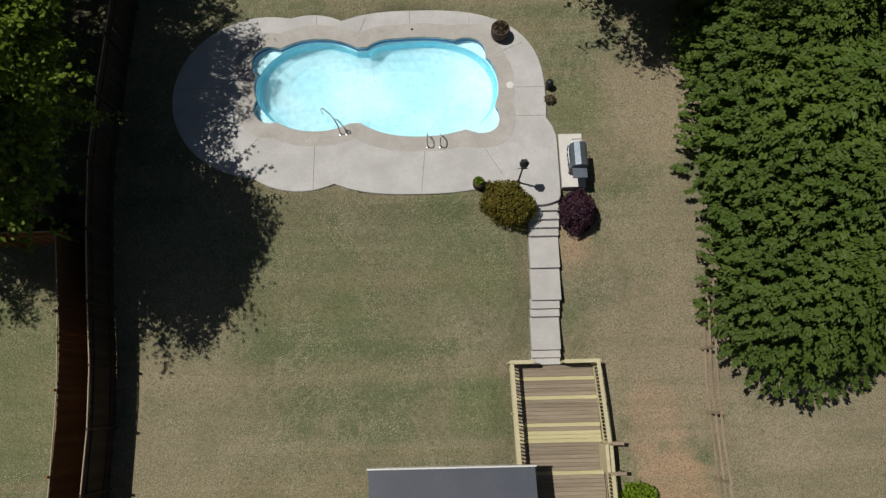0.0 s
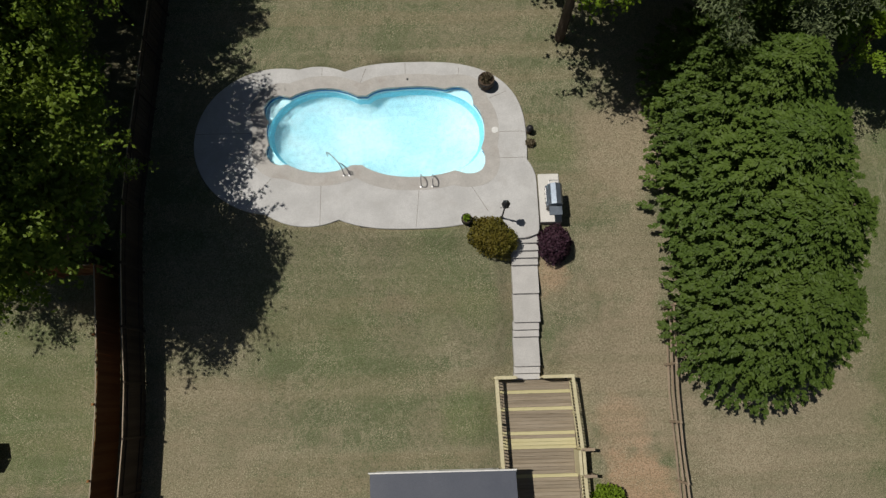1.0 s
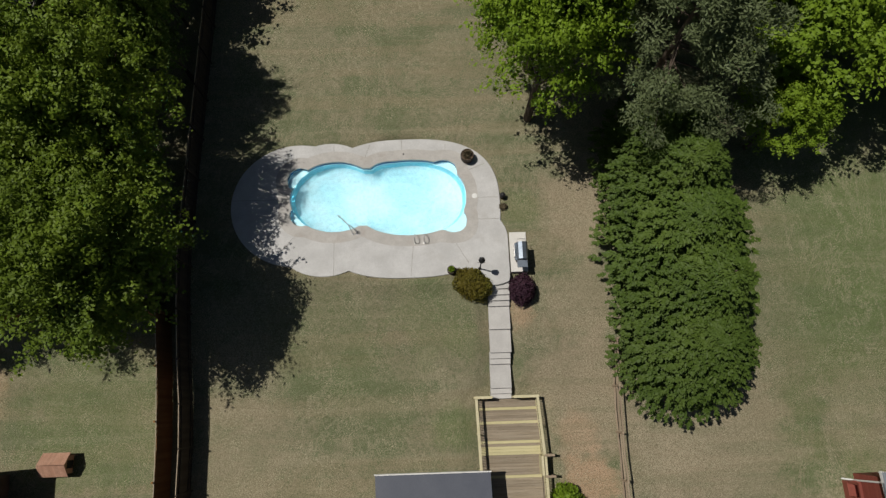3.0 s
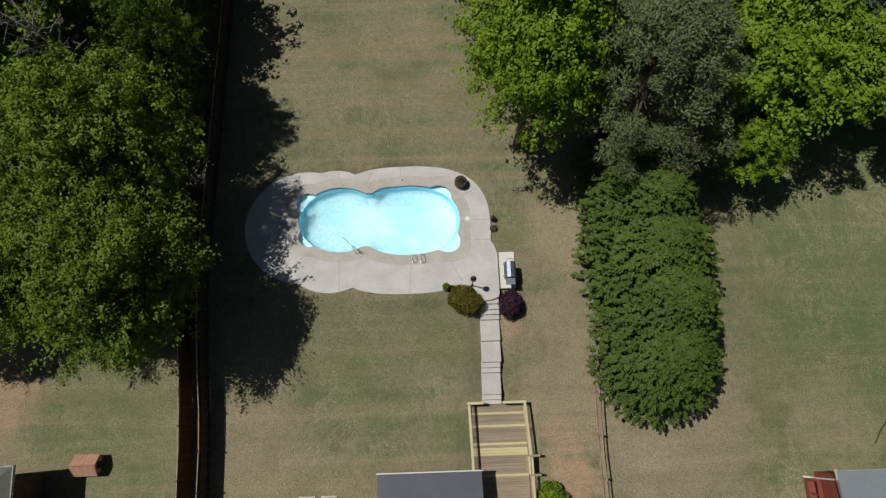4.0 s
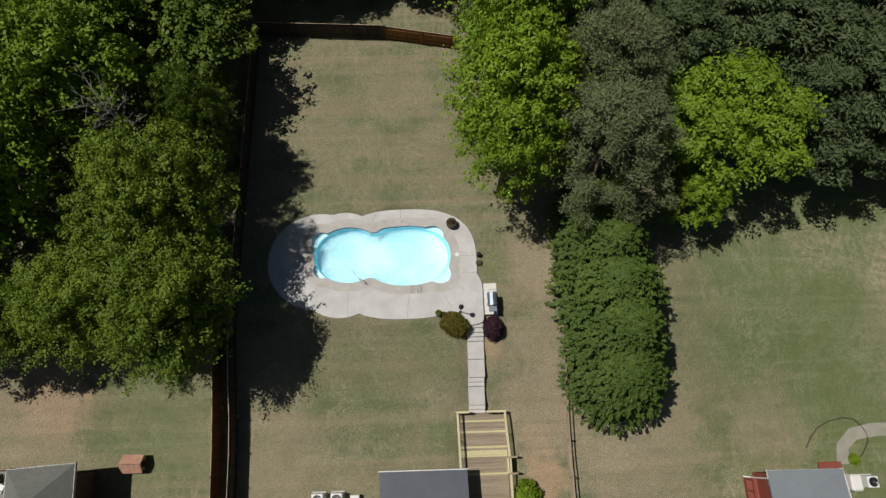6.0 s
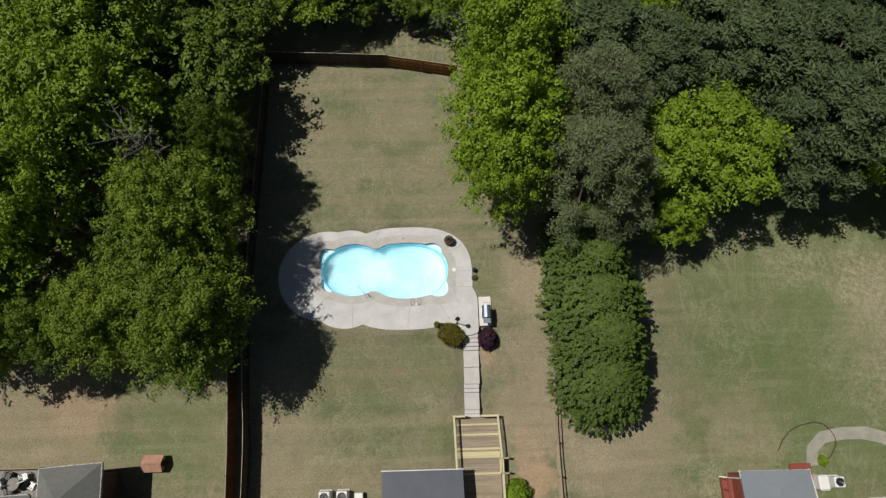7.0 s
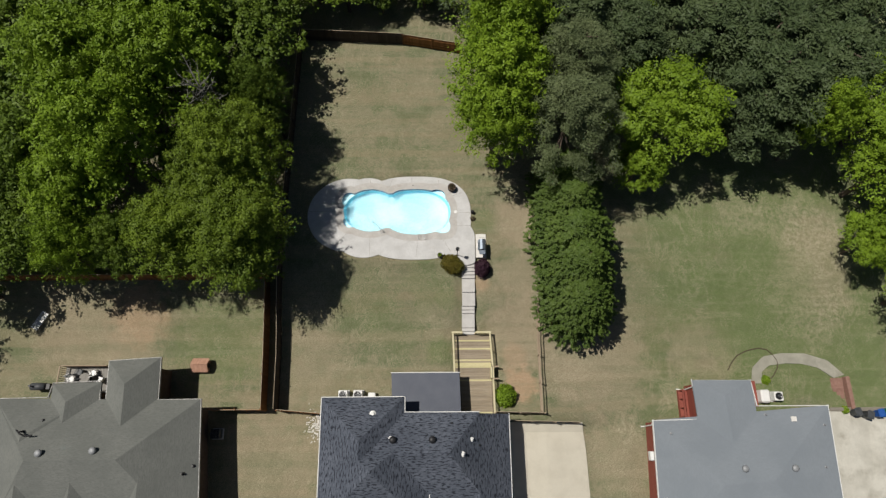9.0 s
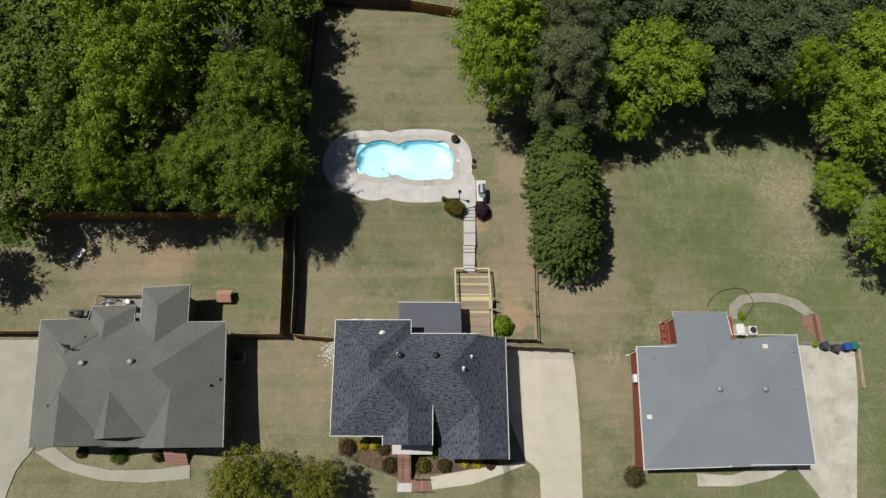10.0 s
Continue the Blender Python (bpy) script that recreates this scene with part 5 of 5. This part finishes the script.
def planter(label, x, y, z, r, h, plant):
    t = thing("planter", label, "planter", (x, y, z))
    tub = part("tub", lathe([(r * 0.8, 0), (r, h * 0.5), (r * 0.95, h), (r * 0.85, h), (r * 0.83, h - 0.08), (0.02, h - 0.08)], 20), M_BARREL, t)
    for q in (0.18, 0.8):
        part("hoop", lathe([(r * (0.86 + 0.26 * min(q, 0.5)) , h * q), (r * (0.89 + 0.26 * min(q, 0.5)), h * q), (r * (0.89 + 0.26 * min(q, 0.5)), h * q + 0.04), (r * (0.86 + 0.26 * min(q, 0.5)), h * q + 0.04)], 20), M_BLACK, tub)
    part("soil", lathe([(r * 0.83, h - 0.1), (r * 0.83, h - 0.07), (0.02, h - 0.05)], 16), M_SOIL, t)
    if plant:
        rng = np.random.default_rng(int(x * 10) + 50)
        v = unit(rng.normal(size=(260, 3)))
        v[:, 2] = np.abs(v[:, 2])
        leaves("plant", v * np.array([r * 0.75, r * 0.75, 0.28]) * rng.uniform(0.3, 1, 260)[:, None] + np.array([0, 0, h - 0.04]), unit(v + rng.normal(size=(260, 3)) * 0.5), 0.1, 0.3, rng, plant, t)
    return t


planter("large dark barrel planter with bare soil and dead stems", 3.14, 13.62, 0.02, 0.37, 0.55, M_LEAF_DRY)
planter("round dark tub with a small green plant", 2.04, 7.2, 0.0, 0.22, 0.4, M_LEAF_BRIGHT)
ball = thing("garden_ball", "dark glazed garden ball on a short stand", "ornament", (4.98, 11.3, -0.04))
part("globe", lathe([(0.02, 0.12)] + [(0.165 * math.sin(math.pi * k / 10), 0.3 - 0.165 * math.cos(math.pi * k / 10)) for k in range(1, 10)] + [(0.01, 0.465)], 18), M_BLACK, ball, smooth=True)
part("stand", lathe([(0.14, -0.05), (0.12, 0.05), (0.08, 0.16)], 14), M_BARREL, ball)
bush("dry_tuft", "dry brown ornamental grass tuft", "plant", 5.0, 10.72, -0.05, 0.24, 0.2, 0.25, M_LEAF_DRY, 41, 260, 0.14)

skimmer = tagged(link_mesh("skimmer_lid", lathe([(0.15, 0.02), (0.15, 0.036), (0.12, 0.042), (0.02, 0.042)], 20, (3.46, 11.39, 0)), M_WHITE), "round white skimmer lid in the coping", "lid")
drain = tagged(link_mesh("drain_cover", lathe([(0.05, 0.02), (0.05, 0.034), (0.02, 0.036)], 12, (-0.4, 14.0, 0)), M_BLACK), "small dark drain cover in the concrete", "drain")

ladder = thing("pool_ladder", "polished steel pool ladder", "ladder", (0.4, 9.1, 0.026))
for x in (-0.25, 0.25):
    pts = [(x, -0.3, 0.0), (x, -0.3, 0.35)] + [(x, -0.1 - 0.2 * math.cos(t), 0.35 + 0.22 * math.sin(t)) for t in (0.4, 0.9, 1.57, 2.2, 2.8)] + [(x, 0.16, 0.25), (x, 0.22, -0.1), (x, 0.22, -1.0)]
    rail = part("side_rail", tube(pts, 0.022, 10), M_STEEL, ladder, smooth=True)
    part("flange", lathe([(0.06, 0.0), (0.06, 0.012), (0.03, 0.02)], 14, (x, -0.3, 0)), M_STEEL, rail)
for z in (-0.25, -0.52, -0.8):
    part("rung", box(-0.24, 0.17, z - 0.015, 0.24, 0.27, z + 0.015, 0.005), M_WHITE, ladder)

hand = thing("stair_rail", "polished steel grab rail into the pool", "handrail", (-3.2, 9.4, 0.026))
for x, y in ((0.0, 0.0), (0.24, 0.02)):
    part("flange", lathe([(0.06, 0.0), (0.06, 0.012), (0.03, 0.02)], 14, (x, y, 0)), M_STEEL, hand)
part("bar", tube([(0.0, 0.0, 0.0), (-0.02, 0.1, 0.55), (-0.1, 0.22, 0.78), (-0.3, 0.48, 0.78), (-0.62, 0.86, 0.5), (-0.78, 1.05, 0.1), (-0.8, 1.08, -0.5)], 0.022, 10), M_STEEL, hand, smooth=True)
part("brace", tube([(0.24, 0.02, 0.0), (0.2, 0.08, 0.4), (0.0, 0.25, 0.72), (-0.12, 0.26, 0.78)], 0.022, 10), M_STEEL, hand, smooth=True)

b1 = bush("bush", "wide yellow-green clipped evergreen bush", "bush", 3.15, 6.5, -0.4, 1.15, 0.85, 1.2, M_LEAF_BUSH, 21, 9000, 0.1)
b1.rotation_euler = (0, 0, radians(-32))
bush("bush", "round dark purple-leaved shrub", "shrub", 5.74, 6.12, -0.55, 0.7, 0.85, 1.3, M_LEAF_PURPLE, 22, 5200, 0.11)
bush("bush", "rounded bright green bush beside the deck", "bush", 7.5, -4.7, -2.15, 0.95, 0.95, 1.5, M_LEAF_BRIGHT, 23, 3600, 0.16)

# ---- neighbour's yard to the west ----
dog = thing("dog_house", "small reddish wooden dog house with gable roof", "dog house", (-18.55, -1.98, ground_z(-18.5, -2.0) - 0.05))
bm = box(-0.6, -0.45, 0.08, 0.6, 0.45, 0.62)
part("body", bm, M_PINK_WOOD, dog)
# the body is solid; a black panel gives the doorway's inner shade
part("opening", box(0.598, -0.2, 0.12, 0.612, 0.2, 0.66, 0.004), M_BLACK, dog, "black panel for the shade inside the doorway")
plank = bpy.data.meshes.new("roof_board")
b_bm = box(-0.052, -0.36, -0.012, 0.052, 0.36, 0.012, 0.003)
b_bm.to_mesh(plank)
b_bm.free()
plank.materials.append(M_PINK_WOOD)
for k in range(13):
    for s in (-1, 1):
        ob = part("roof_board", plank, None, dog)
        ob.matrix_local = pose(-0.66 + 0.11 * k, s * 0.3, 0.83, -s * 38, 0, 0)
for x in (-0.6, 0.6):
    bm = bmesh.new()
    vs = [bm.verts.new((x + q, y, z)) for q in (-0.01, 0.01) for y, z in ((-0.45, 0.6), (0.45, 0.6), (0.0, 0.97))]
    for f in ((0, 1, 2), (5, 4, 3), (0, 3, 4, 1), (1, 4, 5, 2), (2, 5, 3, 0)):
        bm.faces.new([vs[i] for i in f])
    part("gable", bm, M_PINK_WOOD, dog)
for y in (-0.4, 0.4):
    part("skid", box(-0.62, y - 0.04, 0.0, 0.62, y + 0.04, 0.09), M_FENCE_GREY, dog)

patio = thing("back_deck", "small grey deck with weathered railing behind the house", "deck", (-28.2, -3.0, -1.75))
for k in range(26):
    part("board", box(-1.9 + 0.146 * k, -1.6, -0.04, -1.76 + 0.146 * k, 1.0, 0.0), M_GREY_DECK, patio)
for (x0, y0), (x1, y1) in (((-1.95, 0.98), (1.95, 0.98)), ((-1.95, -0.9), (-1.95, 0.98))):
    part("rail_cap", box(min(x0, x1) - 0.05, min(y0, y1) - 0.05, 0.88, max(x0, x1) + 0.05, max(y0, y1) + 0.05, 0.93, 0.008), M_FENCE_GREY, patio)
    n = int(max(abs(x1 - x0), abs(y1 - y0)) / 0.16)
    for k in range(n + 1):
        x, y = x0 + (x1 - x0) * k / n, y0 + (y1 - y0) * k / n
        part("baluster", box(x - 0.018, y - 0.018, -0.3, x + 0.018, y + 0.018, 0.88), M_FENCE_GREY, patio)
for x, y in ((-1.9, 0.95), (1.9, 0.95), (-1.9, -0.8), (0, 0.95), (1.85, -1.4), (-1.85, -1.5)):
    part("post", box(x - 0.05, y - 0.05, -0.6, x + 0.05, y + 0.05, -0.04), M_FENCE_GREY, patio)


def patio_chair(x, y, z, turn, material, label):
    t = thing("patio_chair", label, "chair", (x, y, z), turn, "chairs on the back deck")
    part("seat", box(-0.24, -0.24, 0.4, 0.24, 0.24, 0.45, 0.02), material, t)
    ob = part("backrest", box(-0.24, -0.03, 0.0, 0.24, 0.03, 0.5, 0.02), material, t)
    ob.matrix_local = pose(0, 0.24, 0.44, -14, 0, 0)
    for sx in (-0.21, 0.21):
        part("armrest", box(sx - 0.03, -0.22, 0.62, sx + 0.03, 0.24, 0.65, 0.008), material, t)
        for sy in (-0.2, 0.2):
            part("leg", box(sx - 0.02, sy - 0.02, 0.0, sx + 0.02, sy + 0.02, 0.62 if sy < 0 else 0.4), material, t)


for x, y, turn, mt, lb in ((-29.3, -3.1, 30, M_WHITE, "white plastic patio chair"), (-28.7, -2.5, 160, M_GREY_PLASTIC, "dark grey patio chair"), (-27.5, -2.6, 200, M_WHITE, "white plastic patio chair"), (-26.75, -3.2, 250, M_WHITE, "white plastic patio chair"), (-28.4, -3.5, 20, M_GREY_PLASTIC, "dark grey patio chair")):
    patio_chair(x, y, -1.75, turn, mt, lb)
table = thing("patio_table", "round grey patio table among the chairs", "table", (-28.0, -3.05, -1.75))
part("tabletop", lathe([(0.42, 0.7), (0.44, 0.72), (0.42, 0.74), (0.02, 0.74)], 20), M_GREY_DECK, table)
part("pedestal", lathe([(0.25, 0), (0.24, 0.04), (0.04, 0.08), (0.04, 0.7)], 12), M_GREY_PLASTIC, table)

smoker = thing("barrel_smoker", "black barrel smoker grill on legs", "grill", (-31.9, -3.7, ground_z(-31.9, -3.7) - 0.06))
ob = part("drum", lathe([(0.05, -0.62), (0.3, -0.6), (0.32, 0.0), (0.3, 0.6), (0.05, 0.62)], 16), M_GREY_PLASTIC, smoker, smooth=True)
ob.matrix_local = pose(0, 0, 0.85, 0, 90, 0)
part("chimney", lathe([(0.06, 1.0), (0.06, 1.45), (0.09, 1.46), (0.09, 1.5)], 10, (-0.4, 0, 0)), M_BLACK, smoker)
ob = part("firebox", box(0.55, -0.25, 0.5, 1.0, 0.25, 0.95, 0.03), M_BLACK, smoker)
for x in (-0.45, 0.45):
    for y in (-0.22, 0.22):
        part("leg", box(x - 0.025, y - 0.025, 0, x + 0.025, y + 0.025, 0.7), M_BLACK, smoker)

lounger = thing("lounger", "pale grey slatted lounger lying on the grass", "lounger", (-33.0, 1.95, ground_z(-33.0, 1.95) - 0.06), -28)
for x in (-0.3, 0.3):
    part("side_rail", box(x - 0.03, -0.85, 0.22, x + 0.03, 0.85, 0.3, 0.01), M_GREY_DECK, lounger)
    for y in (-0.7, 0.7):
        part("leg", box(x - 0.03, y - 0.03, 0, x + 0.03, y + 0.03, 0.22), M_GREY_DECK, lounger)
for k in range(9):
    part("slat", box(-0.34, -0.82 + 0.185 * k, 0.3, 0.34, -0.68 + 0.185 * k, 0.325, 0.004), M_TRIM, lounger)


# ---- outdoor units, bins, garden things by the houses ----
def ac_unit(x, y, z, label, material=M_WHITE):
    t = thing("air_conditioner", label, "air conditioner", (x, y, z))
    part("pad", box(-0.45, -0.45, -0.15, 0.45, 0.45, 0.04, 0.01), M_CONCRETE, t)
    part("case", box(-0.38, -0.38, 0.04, 0.38, 0.38, 0.8, 0.04), material, t)
    # no well is cut; a black disc paints the shade inside it
    part("fan_well", lathe([(0.31, 0.795), (0.31, 0.812), (0.02, 0.812)], 24), M_BLACK, t, "black disc for the shade inside the fan opening")
    part("hub", lathe([(0.09, 0.81), (0.09, 0.86), (0.03, 0.88)], 14), M_GREY_PLASTIC, t)
    for k in range(4):
        part("guard_ring", tube([((0.1 + 0.07 * k) * math.cos(a), (0.1 + 0.07 * k) * math.sin(a), 0.84) for a in (2 * math.pi * i / 20 for i in range(21))], 0.006, 4), M_STEEL, t)


AC = "white air-conditioning unit with round fan beside the house"
ac_unit(-6.2, -4.55, ground_z(-6.2, -4.55), AC)
ac_unit(-4.95, -4.55, ground_z(-5, -4.55), AC)
# case coloured dark to carry the house's shade; the other units are white
ac_unit(-16.6, -7.6, ground_z(-16.6, -7.6), "air-conditioning unit beside the house, its shade put into a dark case", M_GREY_PLASTIC)
ac_unit(31.6, -4.75, ground_z(31.6, -4.75), AC)
tank = tagged(link_mesh("storage_box", box(29.9, -5.3, ground_z(30.2, -4.8) - 0.1, 30.7, -4.2, ground_z(30.2, -4.8) + 1.0, 0.12), M_WHITE), "rounded white storage box by the red platform", "box")
meterbox = tagged(link_mesh("utility_box", box(-4.1, -4.75, ground_z(-4, -4.6) - 0.05, -3.5, -4.35, ground_z(-4, -4.6) + 0.5, 0.03), M_WHITE), "low white utility box beside the house", "box")


def bin_(x, y, material, label, turn):
    t = thing("wheelie_bin", label, "bin", (x, y, ground_z(x, y) + 0.02), turn, "bins by the driveway")
    bm = box(-0.27, -0.3, 0.08, 0.27, 0.3, 0.98, 0.03)
    for v in bm.verts:
        if v.co.z < 0.5:
            v.co.x *= 0.82
            v.co.y *= 0.82
    part("body", bm, material, t)
    part("lid", box(-0.3, -0.34, 0.98, 0.3, 0.34, 1.05, 0.025), material, t)
    for s in (-0.22, 0.22):
        ob = part("wheel", lathe([(0.02, -0.03), (0.11, -0.025), (0.11, 0.025), (0.02, 0.03)], 14), M_BLACK, t)
        ob.matrix_local = pose(s, 0.26, 0.11, 0, 90, 0)
    part("handle", tube([(-0.22, 0.36, 0.98), (0.22, 0.36, 0.98)], 0.018, 8), material, t)


bin_(38.6, -6.1, M_GREY_PLASTIC, "dark grey wheeled bin", 10)
bin_(39.7, -6.35, M_GREY_PLASTIC, "dark grey wheeled bin", -20)
bin_(40.7, -6.2, M_BLUE, "blue wheeled recycling bin", 5)
bin_(41.4, -6.1, M_GREEN, "teal green wheeled bin", -8)

low_wall = thing("retaining_wall", "low dark brick retaining wall at the head of the driveway", "wall", kind="structure")
part("course", box(36.6, -5.95, -5.6, 42.3, -5.72, -4.55, 0.02), M_DARK_BRICK_AND_SHADE, low_wall)
part("cap", box(36.55, -5.99, -4.55, 42.35, -5.68, -4.5, 0.01), M_JOINT, low_wall)
kerb_m = box(-0.14, -1.85, -0.4, 0.14, 1.85, 0.28, 0.02)
kerb = tagged(link_mesh("timber_edging", kerb_m, M_FENCE_GREY), "weathered timber edging along the driveway", "edging")
kerb.matrix_world = pose(42.1, -8.2, ground_z(42.1, -8.2), 0, 0, -5)

edging = [(27.7, -2.5), (28.1, -1.7), (28.7, -1.2), (29.7, -0.75), (30.8, -0.45), (31.6, -0.6), (32.1, -1.0), (32.45, -1.6), (32.4, -2.2), (31.9, -2.9), (31.3, -3.4)]
tagged(link_mesh("garden_edging", tube([(x + 0.06 * math.sin(9 * x), y + 0.06 * math.cos(7 * x), ground_z(x, y) + 0.0) for x, y in edging], 0.045, 6), M_BARREL), "dark curved garden edging laid on the grass", "edging")

mulch = strip("mulch_bed", ((-7.2, -14.6), (-2.2, -15.2), (1.5, -15.4), (7.4, -16.0)), ((-7.3, -16.0), (-2.4, -17.9), (3.0, -17.5), (8.3, -16.8)), M_SOIL, lift=-0.01, label="brown mulch bed along the house front", category="flower bed")
for n, (x, y, r, h, mt, lb) in enumerate((
    (-6.4, -15.4, 0.75, 1.0, M_LEAF_RUST, "rounded rust-brown shrub in brown mulch"), (-5.1, -15.2, 0.5, 0.6, M_LEAF_YELLOW, "low shrub covered in yellow flowers"), (-4.1, -15.3, 0.4, 0.5, M_LEAF_YELLOW, "low shrub covered in yellow flowers"),
    (-3.2, -15.6, 0.55, 0.7, M_LEAF_RUST, "rounded rust-brown shrub in brown mulch"), (-2.65, -16.9, 0.75, 0.9, M_LEAF_RUST, "rounded rust-brown shrub in brown mulch"), (0.25, -16.9, 0.7, 0.95, M_LEAF_BUSH, "rounded olive green shrub in brown mulch"),
    (2.15, -16.9, 0.65, 0.85, M_LEAF_RUST, "rounded rust-brown shrub in brown mulch"), (1.2, -15.8, 0.6, 0.8, M_LEAF_BRIGHT, "bright green shrub beside the stoop"), (4.0, -16.7, 0.4, 0.45, M_LEAF_YELLOW, "low shrub covered in yellow flowers"), (5.0, -16.75, 0.45, 0.45, M_LEAF_YELLOW, "low shrub covered in yellow flowers"), (6.2, -16.8, 0.5, 0.5, M_LEAF_RUST, "low rust-brown shrub in brown mulch"),
    (18.9, -17.9, 0.95, 1.3, M_LEAF_RUST, "large round rust-brown shrub at the corner"), (-26.5, -16.1, 0.8, 0.8, M_LEAF_OAK, "dark green shrub under the eave"), (-23.0, -16.2, 0.5, 0.9, M_LEAF_RUST, "rust-brown shrub beside brick steps"), (-29.8, -15.9, 0.5, 0.5, M_LEAF_RUST, "low brown shrub beside the walk"),
    (31.0, -3.3, 0.4, 0.6, M_LEAF_BRIGHT, "small bright green shrub by the red platform"), (38.0, -5.9, 0.35, 0.5, M_LEAF_BRIGHT, "small green weeds by the brick steps"))):
    bush("shrub", lb, "shrub", x, y, ground_z(x, y) - 0.05, r, r, h, mt, 60 + n, 1300, 0.13, "shrubs by the houses")

# white stones washed out beside the downspout
rng = np.random.default_rng(77)
bm = bmesh.new()
for k in range(240):
    x, y = -8.35 + rng.normal() * 0.38, -7.0 + rng.normal() * 0.65
    r = rng.uniform(0.04, 0.1)
    bmesh.ops.create_icosphere(bm, subdivisions=1, radius=r, matrix=Matrix.LocRotScale((x, y, ground_z(x, y) - 0.02), Euler((k, k * 2, 0)), (1, 0.8, 0.55)))
tagged(link_mesh("stones", bm, M_PAD), "scattered white stones beside the house", "stones", kind="stuff")
